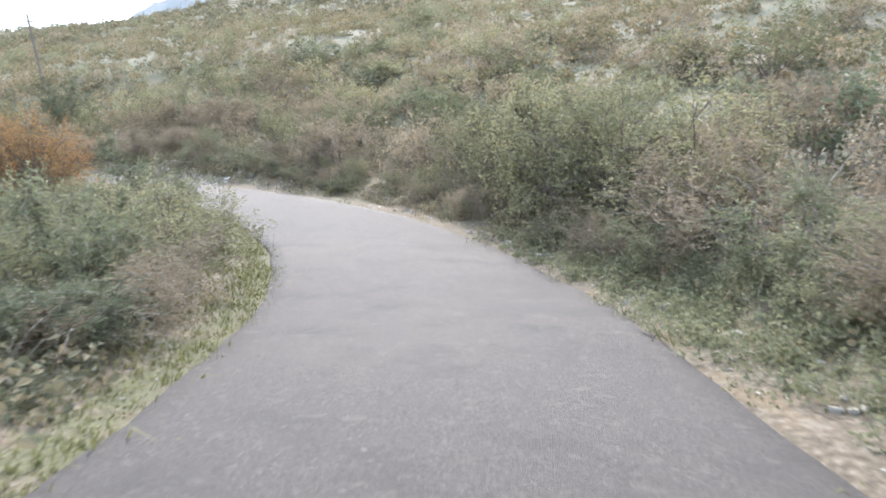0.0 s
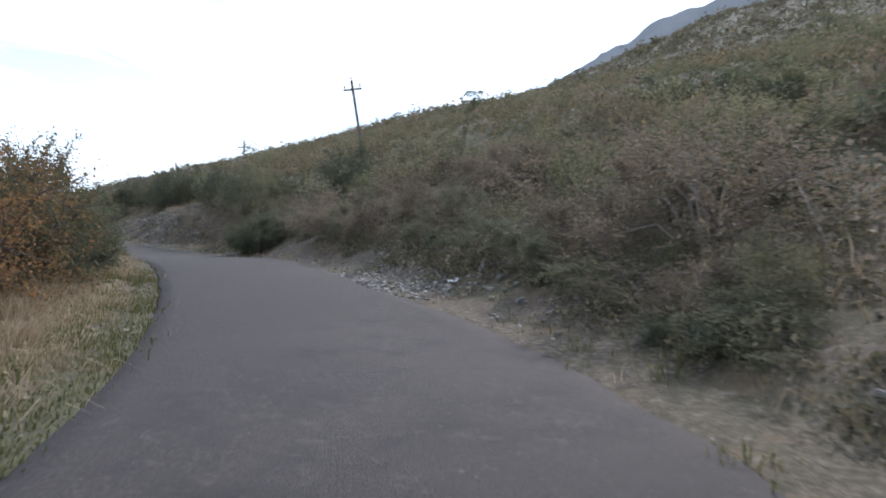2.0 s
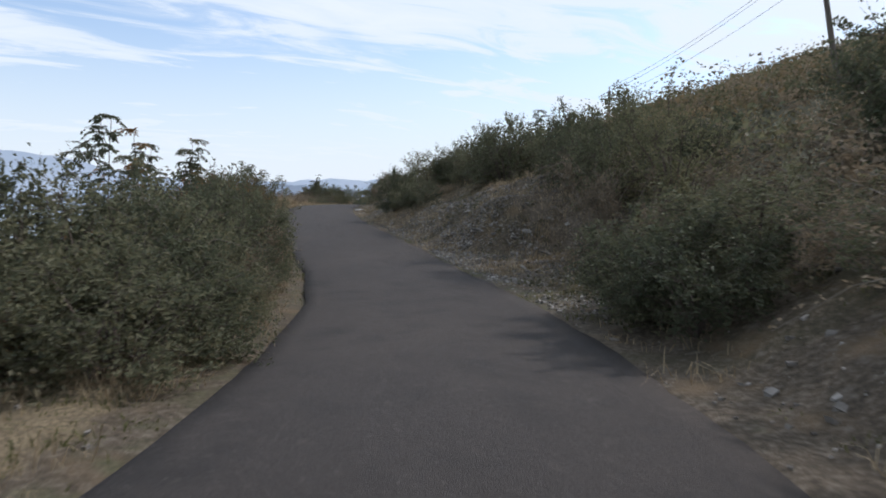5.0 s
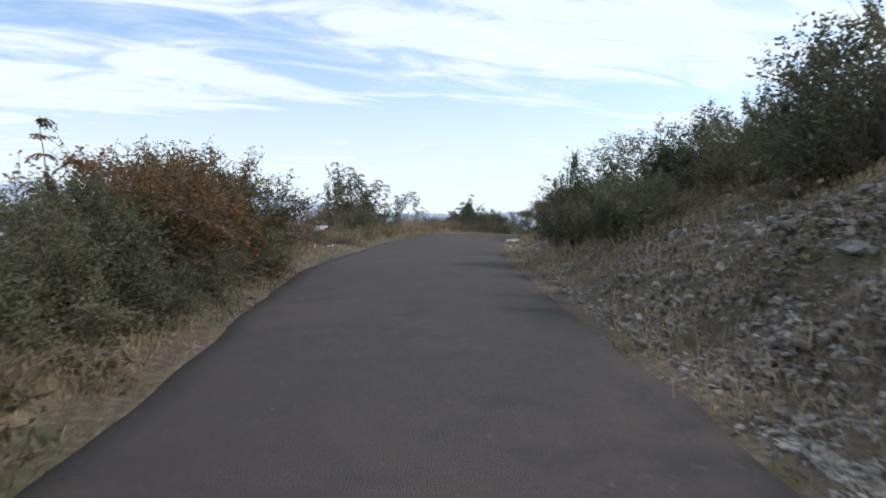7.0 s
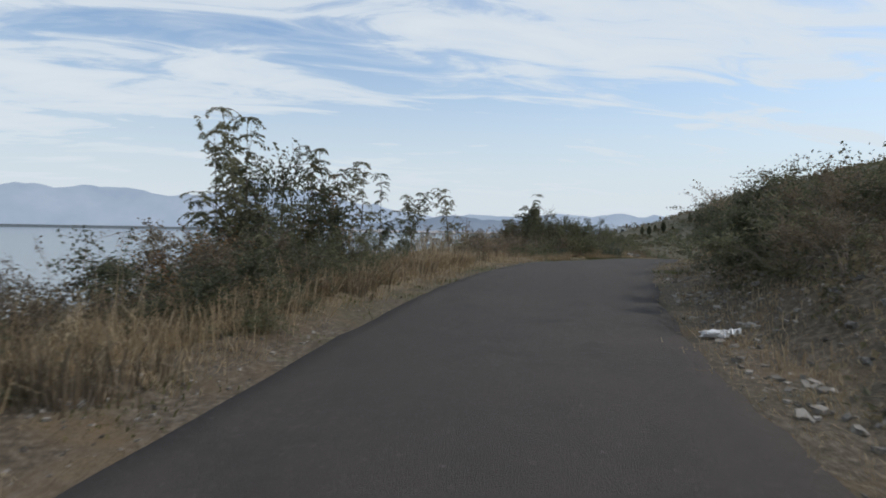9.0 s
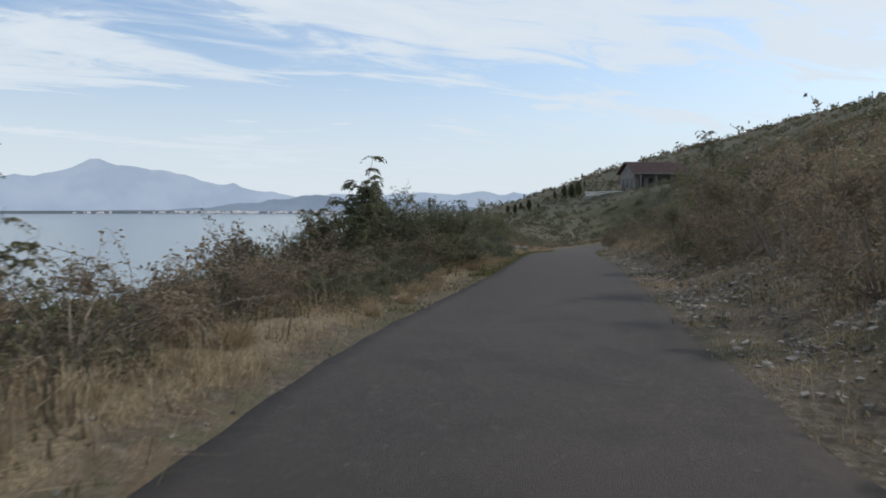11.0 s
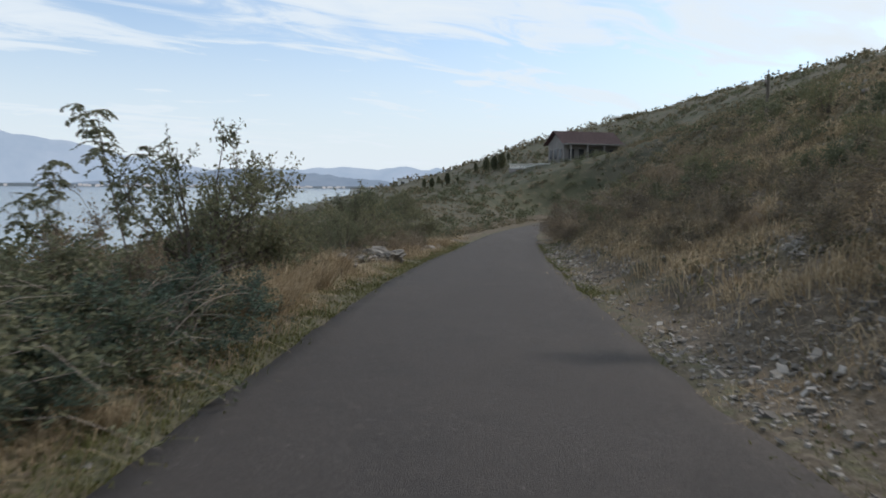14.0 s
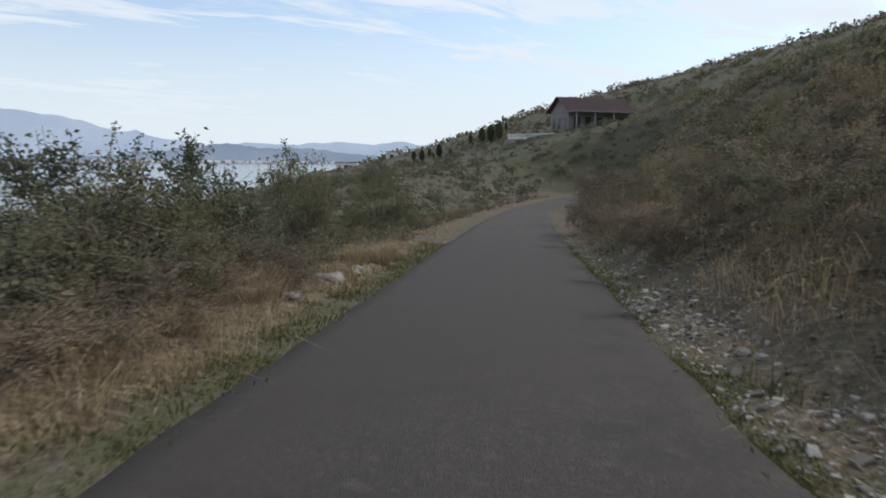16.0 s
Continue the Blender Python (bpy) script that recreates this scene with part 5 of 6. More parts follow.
blades("roadside_turf", 4300, 11, (-5, 30), (1.85, 3.1), lambda s, l, n: np.clip((n - 0.22) * 4, 0, 1) * (1 - step(2.4, 3.1, l)), 0.085, GRASS, "lush short grass beside the road", 0.8, 0.006)
blades("moss", 9000, 8, (-6, 132), (1.9, 2.7), lambda s, l, n: np.clip((0.66 - n) * 4, 0, 1) * (1 - step(2.3, 2.7, l)) * np.maximum(step(98, 101, s), 0.7 * (1 - step(20, 24, s))), 0.035, GRASS, "low moss and turf at the road's edge", 1.0, 0.008, 0.06)
blades("shoulder_moss", 6500, 8, (-6, 132), (-2.6, -1.75), lambda s, l, n: np.clip((0.60 - n) * 4, 0, 1) * (1 - step(2.1, 2.6, -l)) * np.maximum.reduce([step(98, 101, s), step(42, 44, s) * (1 - step(52, 55, s)), 1 - step(16, 20, s)]), 0.035, GRASS, "low moss and turf on the stony shoulder", 1.0, 0.008, 0.06)
blades("bank_grass", 5200, 12, (-6, 98), (-9, -1.95), lambda s, l, n: np.clip((n - 0.42) * 3, 0, 1) * 0.8, 0.20, STRAW, "thin dry grass on the stony bank", 1.0, 0.0045)
blades("bank_green_grass", 3600, 16, (-6, 130), (-6, -1.85), lambda s, l, n: np.clip((0.48 - n) * 3, 0, 1), 0.15, GRASS, "sparse green grass on the bank", 0.8)


blades("hill_grass", 8000, 9, (94, 150), (-20, -6.5), lambda s, l, n: np.clip((n - 0.36) * 4, 0, 1), 0.30, STRAW, "pale dry grass tufts on the stony hillside", 0.9, 0.009, 0.13)
blades("bend_hill_grass", 3000, 9, (8, 60), (-18, -4.0), lambda s, l, n: np.clip((n - 0.42) * 4, 0, 1), 0.30, STRAW, "pale dry grass tufts on the slope above the bend", 0.9, 0.012, 0.13)
blades("verge_turf", 3600, 10, (94, 132), (1.85, 2.6), lambda s, l, n: np.clip((n - 0.24) * 4, 0, 1) * (1 - step(2.2, 2.6, l)), 0.07, GRASS, "short green turf at the road's edge", 0.9, 0.007)


# ---- stones ----
def stone_verts(rng, flat=0.55):
    g = np.array([[x, y, z] for x in (-1, 1) for y in (-1, 1) for z in (-1, 1)], float)
    v = g * rng.uniform(0.45, 1.0, (8, 3)) * 0.62
    v[:, 2] *= flat
    return v


BOX = np.array([[0, 1, 3, 2], [4, 6, 7, 5], [0, 4, 5, 1], [2, 3, 7, 6], [0, 2, 6, 4], [1, 5, 7, 3]])


def gravel(name, count, s_range, l_range, density, size, label, flat=0.55):
    s, l = rng.uniform(*s_range, count), rng.uniform(*l_range, count)
    p = np.stack([np.interp(s, S, ROAD[:, k]) for k in range(2)], 1)
    q = np.stack([np.interp(s, S, SIDE[:, k]) for k in range(2)], 1)
    xy = p + q * beside(s, l)[:, None]
    ok = rng.uniform(0, 1, count) < density(s, l, fractal(xy[:, 0] * 0.7, xy[:, 1] * 0.7, 66))
    xy = xy[ok]
    n = len(xy)
    z = ground_z(xy[:, 0], xy[:, 1])
    r = np.minimum(size * rng.lognormal(0, 0.55, n), size * 1.9)
    kinds = np.array([stone_verts(rng, flat) for _ in range(24)])
    v = kinds[rng.integers(0, 24, n)] * r[:, None, None]
    a = rng.uniform(0, 2 * np.pi, n)
    t = rng.normal(size=n) * 0.4
    c, sn = np.cos(a)[:, None], np.sin(a)[:, None]
    x, y, zz = v[..., 0], v[..., 1], v[..., 2] + v[..., 0] * t[:, None]
    v = np.stack([x * c - y * sn + xy[:, :1], x * sn + y * c + xy[:, 1:], zz + (z + r * 0.12)[:, None]], 2)
    f = (np.arange(n)[:, None, None] * 8 + BOX[None]).reshape(-1, 4)
    return tagged(new(name, mesh_of(name, v.reshape(-1, 3), f, GRAVEL)), label, "gravel", kind="stuff")


def rubble_share(s, l, n):
    heap = np.maximum.reduce([0.45 * step(23, 24.5, s) * (1 - step(27, 29, s)), step(45, 47, s) * (1 - step(56, 60, s)), step(65, 67, s) * (1 - step(75, 78, s)), 0.85 * step(80, 84, s) * (1 - step(96, 100, s)), 0.5 * step(98, 102, s)])
    return np.clip((n - 0.38) * 2.4, 0.07, 1) * np.clip(0.22 + heap, 0, 1)


gravel("bank_gravel", 74000, (-4, 135), (-7.0, -2.0), rubble_share, 0.042, "loose grey limestone shards on the bank")
gravel("verge_gravel", 9000, (-4, 135), (1.9, 3.0), lambda s, l, n: np.clip((n - 0.5) * 2, 0.03, 1) + 0.5 * step(62, 64, s) * (1 - step(67, 69, s)), 0.020, "small gravel along the road's edge")
gravel("shoulder_gravel", 13000, (-4, 135), (-3.2, -1.76), lambda s, l, n: np.clip((n - 0.40) * 2, 0.1, 1), 0.014, "fine grit on the road's shoulder")
gravel("bank_rubble", 42000, (46, 62), (-5.6, -2.1), lambda s, l, n: np.clip((n - 0.30) * 4, 0.08, 0.9) * step(46, 49, s) * (1 - 0.9 * step(53, 56, s)) * (1 - step(3.9, 4.9, -l)), 0.034, "broken grey limestone rubble heaped on the bank", 0.42)
gravel("strip_gravel", 3400, (23.5, 28.5), (-3.3, -1.68), lambda s, l, n: np.clip((n - 0.20) * 3, 0.15, 1) * (1 - step(2.5, 3.3, -l)) * step(23.5, 24.6, s) * (1 - step(27.2, 28.5, s)), 0.034, "pale gravel washed down to the road's edge")
gravel("shard_gravel", 24000, (98, 138), (-4.0, -1.85), lambda s, l, n: np.clip((n - 0.36) * 3, 0.08, 0.9), 0.024, "brown and grey stone shards on the earth bank")
gravel("flat_gravel", 7000, (42, 52), (-4.2, -1.9), lambda s, l, n: np.clip((n - 0.25) * 2, 0.1, 1), 0.028, "pale gravel on a flat shoulder beside the road")
gravel("hill_stones", 9000, (-4, 150), (-24, -4), lambda s, l, n: np.clip((n - 0.44) * 4, 0, 1) * (0.08 + 0.92 * step(50, 70, s)), 0.115, "pale stones scattered over the hillside")


def rock_mesh(seed, flat, mat, big=False):
    r = random.Random(seed)
    bm = bmesh.new()
    bmesh.ops.create_icosphere(bm, subdivisions=4 if big else 2, radius=0.5)
    for v in bm.verts:
        c = v.co.copy()
        v.co *= 0.72 + 0.55 * noise.noise(c * 2.2 + Vector((seed, 0, 0))) + (0.20 * noise.noise(c * 6 + Vector((0, seed, 0))) + 0.09 * noise.noise(c * 15) if big else r.uniform(-0.07, 0.07))
        v.co.z *= flat
    me = bpy.data.meshes.new("rock")
    bm.to_mesh(me)
    bm.free()
    me.materials.append(mat)
    return me


ROCKS = [rock_mesh(k, 0.45 + 0.08 * k, ROCK) for k in range(6)]
PALE_ROCKS = [rock_mesh(20 + k, 0.5 + 0.06 * k, PALE_ROCK, True) for k in range(3)]


def rock(s, l, size, label="angular grey limestone rock on the bank", group="rocks on the bank", shapes=ROCKS):
    x, y, z = spot(s, l)
    ob = tagged(new("rock", shapes[prng.randrange(len(shapes))]), label, "rock", group)
    ob.matrix_basis = pose(x, y, z + size * 0.08, prng.uniform(-14, 14), prng.uniform(-14, 14), prng.uniform(0, 360)) @ Matrix.Diagonal((size * prng.uniform(0.8, 1.4), size, size, 1))
    return ob


for s0, s1, l0, l1, count, size in ((22, 27, -2.4, -5.5, 22, 0.16), (47, 60, -2.3, -5.2, 95, 0.15), (66, 72, -2.4, -4.5, 20, 0.17), (82, 100, -2.6, -7.0, 26, 0.15), (100, 130, -2.1, -7.0, 90, 0.13), (2, 20, -2.4, -4.0, 8, 0.2)):
    for _ in range(count):
        rock(prng.uniform(s0, s1), prng.uniform(l0, l1), size * prng.uniform(0.5, 1.6))
for s, l, size in ((48.6, -3.5, 0.5), (50.2, -3.9, 0.55), (51.5, -3.3, 0.6), (52.4, -4.2, 0.7), (53.4, -3.6, 0.6), (54.6, -4.0, 0.55), (55.4, -3.3, 0.45), (49.5, -4.5, 0.6), (51.0, -4.8, 0.6), (17.6, -5.6, 0.7), (18.3, -5.9, 0.6), (18.9, -5.4, 0.6), (19.5, -6.4, 0.7), (20.3, -6.6, 0.6), (17.0, -4.9, 0.5), (50.7, -3.2, 0.4), (52.0, -3.0, 0.35), (53.0, -3.1, 0.4), (49.2, -3.0, 0.35), (54.0, -3.2, 0.4), (51.8, -4.4, 0.45), (50.4, -4.3, 0.4), (53.8, -4.6, 0.5), (48.0, -4.2, 0.4), (47.6, -3.2, 0.35), (55.6, -4.1, 0.4)):
    size *= 0.72
    slab = rock(s, l, size, "layered grey limestone slab jutting from the bank", "limestone slabs on the bank", ROCKS)
    _, q = along(s)
    x, y, z = slab.matrix_basis.translation
    slab.matrix_basis = pose(x, y, z - 0.22 * size, prng.uniform(-6, 6), prng.uniform(-6, 6), math.degrees(math.atan2(-q[0], q[1])) + prng.uniform(-15, 15)) @ Matrix.Diagonal((size * 1.9, size * 0.95, size * 0.75, 1))
for s, l, size in ((95.4, 2.85, 0.55), (111.6, 2.95, 0.72), (112.1, 3.3, 0.45), (112.9, 2.85, 0.62), (113.5, 2.75, 0.5), (114.4, 2.62, 1.05), (114.0, 2.5, 0.62), (114.9, 2.75, 0.7), (104.6, -4.4, 0.75), (120.8, 2.5, 0.3), (122.6, 2.5, 0.5), (123.6, 2.4, 0.4)):
    rock(s, l, size, "pale boulder lying in straw at the verge", "boulders beside the road", PALE_ROCKS)


# ---- tufts of straw ----
def straw_tuft_mesh(seed, count=260, radius=0.32, high=0.44):
    """One fountain of dry blades that bend outwards."""
    r = np.random.default_rng(seed)
    az, off = r.uniform(0, 2 * np.pi, count), radius * np.sqrt(r.uniform(0, 1, count))
    out = np.stack([np.cos(az), np.sin(az), 0 * az], 1)
    base = out * off[:, None] * 0.55
    h = high * r.uniform(0.45, 1.1, count)
    lean = (off / radius) * r.uniform(0.2, 1.0, count) + 0.08
    up = np.array([0, 0, 1.0])
    drift = r.normal(size=(count, 3)) * [0.10, 0.10, 0.03]
    m1 = base + up * (h * 0.62)[:, None] + out * (h * 0.28 * lean)[:, None] + drift * 0.4
    m2 = base + up * (h * np.clip(1.02 - 0.42 * lean, 0.15, 1))[:, None] + out * (h * 0.85 * lean)[:, None] + drift
    turn = r.uniform(0, np.pi, count)[:, None]
    side = np.concatenate([np.cos(turn), np.sin(turn), 0 * turn], 1) * (0.0040 * r.uniform(0.6, 1.5, count))[:, None]
    v = np.stack([base - side, base + side, m1 + side * 0.8, m1 - side * 0.8, m2 + side * 0.2, m2 - side * 0.2], 1).reshape(-1, 3)
    i = np.arange(count)[:, None] * 6
    return mesh_of("straw_tuft", v, np.vstack([i + [0, 1, 2, 3], i + [3, 2, 4, 5]]), STRAW)


TUFTS = [straw_tuft_mesh(700 + k) for k in range(4)]


def tuft(s, l, size):
    x, y, z = spot(s, l)
    ob = tagged(new("straw_tuft", TUFTS[prng.randrange(4)]), "golden tuft of tall dry grass beside the road", "grass tuft", "straw tufts along the verge")
    ob.matrix_basis = pose(x, y, z - 0.02, prng.uniform(-8, 8), prng.uniform(-8, 8), prng.uniform(0, 360)) @ Matrix.Diagonal((size * 1.2, size * 1.2, size, 1))


for s, l, size in ((20.8, 2.5, 0.9), (22.0, 2.9, 1.1), (23.2, 2.8, 0.9), (24.4, 2.9, 1.1), (26.0, 2.7, 0.8), (29.8, 2.8, 0.8), (31.0, 2.6, 0.8), (32.5, 2.7, 0.9),
                   (43.4, 2.3, 0.8), (44.2, 2.35, 0.9), (44.9, 2.3, 0.8), (45.6, 2.35, 0.9), (46.3, 2.3, 0.8), (47.2, 2.35, 1.0), (48.0, 2.4, 1.1), (48.8, 2.4, 1.0), (49.6, 2.5, 0.9), (50.6, 2.5, 0.9), (51.6, 2.6, 0.8), (53.8, 2.9, 0.7), (54.4, 2.7, 0.7), (56.2, 3.0, 0.8), (57.0, 2.8, 0.6), (62.5, 3.5, 0.7), (64.8, 3.3, 0.6),
                   (71.5, 2.8, 1.0), (72.3, 2.7, 0.9), (73.2, 2.7, 1.0), (74.0, 2.7, 0.9), (76.0, 2.6, 1.1), (77.0, 2.6, 1.1), (78.0, 2.5, 0.9), (79.5, 2.5, 0.8), (83.0, 2.6, 0.8), (86.0, 2.4, 0.5), (87.4, 2.3, 0.5), (88.3, 2.35, 0.55), (89.0, 2.4, 0.6), (89.7, 2.4, 0.6), (90.3, 2.5, 0.75), (91.0, 2.6, 0.9), (91.5, 2.6, 0.9),
                   (92.3, 2.7, 0.7), (92.8, 3.0, 0.8), (95.6, 2.4, 0.8), (96.2, 2.5, 1.0), (96.7, 2.6, 1.2), (97.2, 2.6, 1.2), (97.0, 2.9, 1.2), (97.8, 2.7, 0.9), (98.6, 2.4, 0.6), (100.2, 2.3, 0.6), (101.4, 2.3, 0.6), (104.5, 2.5, 1.0), (105.4, 2.6, 1.2), (106.4, 2.7, 1.3), (107.4, 2.7, 1.2), (108.3, 2.6, 1.2), (109.0, 2.8, 1.2)):
    for _ in range(2):
        tuft(s + prng.uniform(-0.25, 0.25), l + prng.uniform(-0.15, 0.25), size * prng.uniform(0.75, 1.1))
for s, l, size in ((109.8, 3.2, 1.1), (110.4, 3.0, 1.2), (110.8, 3.5, 1.4), (111.3, 3.9, 1.4), (110.0, 3.8, 1.3), (111.6, 3.5, 1.1), (115.8, 3.2, 0.9), (117.0, 2.7, 0.8), (117.5, 3.3, 1.1), (118.5, 2.7, 0.8), (119.5, 3.5, 1.3), (119.0, 3.1, 1.0), (120.4, 2.9, 0.9), (121.4, 3.0, 0.9), (123.2, 2.5, 0.8), (125.5, 2.6, 0.9), (127.0, 2.5, 0.9)):
    for _ in range(4):
        tuft(s + prng.uniform(-0.35, 0.35), l + prng.uniform(-0.25, 0.35), size * prng.uniform(0.7, 1.1))

# ---- more growth on the slopes ----
rng = np.random.default_rng(41)
scrub("upper_slope_scrub", 8000, (-95, 60), (85, 215), lambda x, y, l, far: (far > 38) & (l < 0), 0.95, 18, 0.30, SCRUB, "olive scrub on the upper slope above the bend", -0.1)
scrub("rounded_scrub", 700, (-75, 22), (22, 115), lambda x, y, l, far: (far > 8) & (far < 75) & (l < 0), 0.95, 190, 0.125, GREEN, "dark rounded bushes dotted over the slope above the bend")
scrub("golden_scrub", 760, (-75, 20), (20, 105), lambda x, y, l, far: (far > 7) & (far < 65) & (l < 0), 1.0, 240, 0.092, BROWN, "golden withered bushes dotted over the slope above the bend")
blades("bank_straw", 4200, 22, (98, 140), (-8.0, -2.5), lambda s, l, n: np.clip((n - 0.41) * 5, 0, 1) * step(2.5, 3.3, -l), 0.19, STRAW, "pale straw in patches on the stony bank", 1.6, 0.0035, 0.16)
blades("hill_straw", 5200, 14, (100, 152), (-17, -5.0), lambda s, l, n: np.clip((n - 0.42) * 5, 0, 1), 0.27, STRAW, "tan dry grass in patches on the steep slope", 1.3, 0.006, 0.20)
undergrowth("bank_weeds", 2200, (98, 138), (-8.0, -2.5), lambda s, l, n: np.clip((0.64 - n) * 4, 0, 1) * step(2.5, 3.2, -l), 0.20, 46, 0.045, SCRUB, "low dull weeds on the stony bank")
scrub("brown_bushes", 900, (-185, -85), (45, 140), lambda x, y, l, far: (far > 4.6) & (far < 26) & (l < 0), 0.52, 150, 0.085, SCRUB, "brown and olive rounded bushes on the stony slope")
blades("rubble_straw", 620, 20, (47, 63), (-5.4, -2.2), lambda s, l, n: np.clip((n - 0.36) * 4, 0, 1), 0.24, STRAW, "pale straw growing through the rubble", 1.3, 0.005, 0.16)
undergrowth("rubble_weeds", 800, (47, 64), (-6.0, -2.4), lambda s, l, n: np.clip((0.54 - n) * 4, 0, 1) * step(2.5, 3.4, -l), 0.17, 44, 0.050, SCRUB, "dull weeds growing through the rubble")
blades("tall_straw", 1150, 34, (65, 82), (2.5, 5.4), lambda s, l, n: np.clip((n - 0.30) * 4, 0, 1) * step(65.5, 67.5, s) * (1 - step(79, 82, s)) * step(2.5, 3.0, l), 0.48, STRAW, "tall golden straw among the weeds below the road", 0.6, 0.005, 0.16)
blades("tall_weeds", 1000, 24, (65, 82), (2.5, 5.6), lambda s, l, n: np.clip((0.62 - n) * 4, 0, 1) * step(65.5, 67.5, s) * (1 - step(79, 82, s)), 0.42, BROWN, "tall brown withered weeds below the road", 0.5, 0.009, 0.16)

scrub("slope_bushes", 950, (-60, 20), (22, 85), lambda x, y, l, far: (far > 9) & (far < 48) & (l < 0), 1.0, 130, 0.125, OLIVE_SCRUB, "rounded olive and golden bushes over the slope above the bend", -0.2)
undergrowth("bank_bushes", 620, (98, 145), (-8.5, -2.7), lambda s, l, n: np.clip((n - 0.36) * 5, 0, 0.85) * step(2.7, 3.2, -l), 0.34, 130, 0.046, DRY, "low rounded grey-brown bushes on the stony bank")
scrub("slope_domes", 1900, (-195, -95), (70, 165), lambda x, y, l, far: (far > 9) & (far < 70) & (l < 0), 0.80, 70, 0.17, SCRUB, "rounded grey and olive bushes over the slope below the house")
scrub("slope_tufts", 8000, (-195, -85), (55, 170), lambda x, y, l, far: (far > 9) & (far < 70) & (l < 0), 0.42, 15, 0.14, BROWN, "pale withered tufts over the slope below the house")

blades("shoulder_straw", 3200, 12, (60, 138), (-3.6, -1.95), lambda s, l, n: np.clip((n - 0.42) * 5, 0, 1), 0.09, STRAW, "short straw and dead stalks on the stony shoulder", 1.8, 0.0035, 0.13)
blades("shoulder_grass", 3600, 11, (60, 138), (-3.6, -1.9), lambda s, l, n: np.clip((0.56 - n) * 5, 0, 1), 0.07, GRASS, "short dull grass on the stony shoulder", 1.1, 0.004, 0.10)
blades("dead_stalks", 330, 7, (112.6, 118.0), (2.95, 4.3), lambda s, l, n: 0.75 + 0 * s, 0.46, DEAD, "stand of bare grey stalks behind the boulders", 0.28, 0.006, 0.12)
blades("moss_strip", 5200, 10, (108, 130), (-2.35, -1.74), lambda s, l, n: np.clip((0.72 - n) * 4, 0, 1) * (1 - step(2.0, 2.35, -l)), 0.035, GRASS, "strip of yellow-green moss along the asphalt", 1.0, 0.007, 0.06)
blades("pale_straw", 3600, 28, (101, 142), (-9.0, -2.9), lambda s, l, n: np.clip((n - 0.40) * 6, 0, 1), 0.30, STRAW, "pale dry grass in clumps on the earth bank", 1.0, 0.006, 0.17)

# ---- poles ----
def prism(bm, sides, r0, r1, m, depth):
    bmesh.ops.create_cone(bm, cap_ends=True, segments=sides, radius1=r0, radius2=r1, depth=depth, matrix=m)


def pole(x, y, top, high, turn, tip=0):
    thing = tagged(new("utility_pole"), "weathered wooden utility pole with a crossarm", "utility pole", "poles along the hill")
    thing.matrix_basis = pose(x, y, top - high, 0, tip, turn)
    bm = bmesh.new()
    prism(bm, 12, 0.12, 0.08, pose(0, 0, high / 2), high)
    part("shaft", bm, WOOD, thing)
    bm = bmesh.new()
    bmesh.ops.create_cube(bm, size=1, matrix=pose(0, 0.13, high - 0.55) @ Matrix.Diagonal((1.2, 0.08, 0.10, 1)))
    bmesh.ops.bevel(bm, geom=bm.edges[:], offset=0.012, segments=1)
    part("crossarm", bm, WOOD, thing)
    for dx, z in ((-0.52, high - 0.49), (0.52, high - 0.49), (0, high)):
        bm = bmesh.new()
        prism(bm, 8, 0.02, 0.02, pose(dx, 0.13 if dx else 0, z + 0.06), 0.16)
        prism(bm, 10, 0.055, 0.04, pose(dx, 0.13 if dx else 0, z + 0.17), 0.14)
        part("insulator", bm, CERAMIC, thing)
    return thing


POLES = [(-29.6, 50.85, 9.2, 7.6, 42, -9), (-51.1, 60.3, 7.3, 7.0, 42, 0)]
for p in POLES:
    pole(*p)
pole(-99.5, 88.8, 7.0, 7.0 - float(ground_z(-99.5, 88.8)[0]) + 0.3, 125)


def wires(a, b, sag):
    thing = tagged(new("power_line"), "thin sagging overhead power wires between poles", "power line")
    for off, lift in ((-0.52, -0.3), (0.52, -0.3), (0.0, 0.24)):
        pts = []
        for t in np.linspace(0, 1, 13):
            q = np.array(a) * (1 - t) + np.array(b) * t
            d = np.array([b[1] - a[1], a[0] - b[0]]) / math.hypot(b[0] - a[0], b[1] - a[1])
            pts.append([q[0] + d[0] * off, q[1] + d[1] * off, q[2] + lift - sag * 4 * t * (1 - t)])
        part_of("wire", mesh_of("wire", *tube(pts, np.full(13, 0.010)), WIRE), thing)


wires(POLES[0][:3], POLES[1][:3], 0.5)


# ---- house on the hill ----
def box(bm, x0, x1, y0, y1, z0, z1):
    r = bmesh.ops.create_cube(bm, size=1, matrix=Matrix.Translation(((x0 + x1) / 2, (y0 + y1) / 2, (z0 + z1) / 2)) @ Matrix.Diagonal((x1 - x0, y1 - y0, z1 - z0, 1)))
    return r


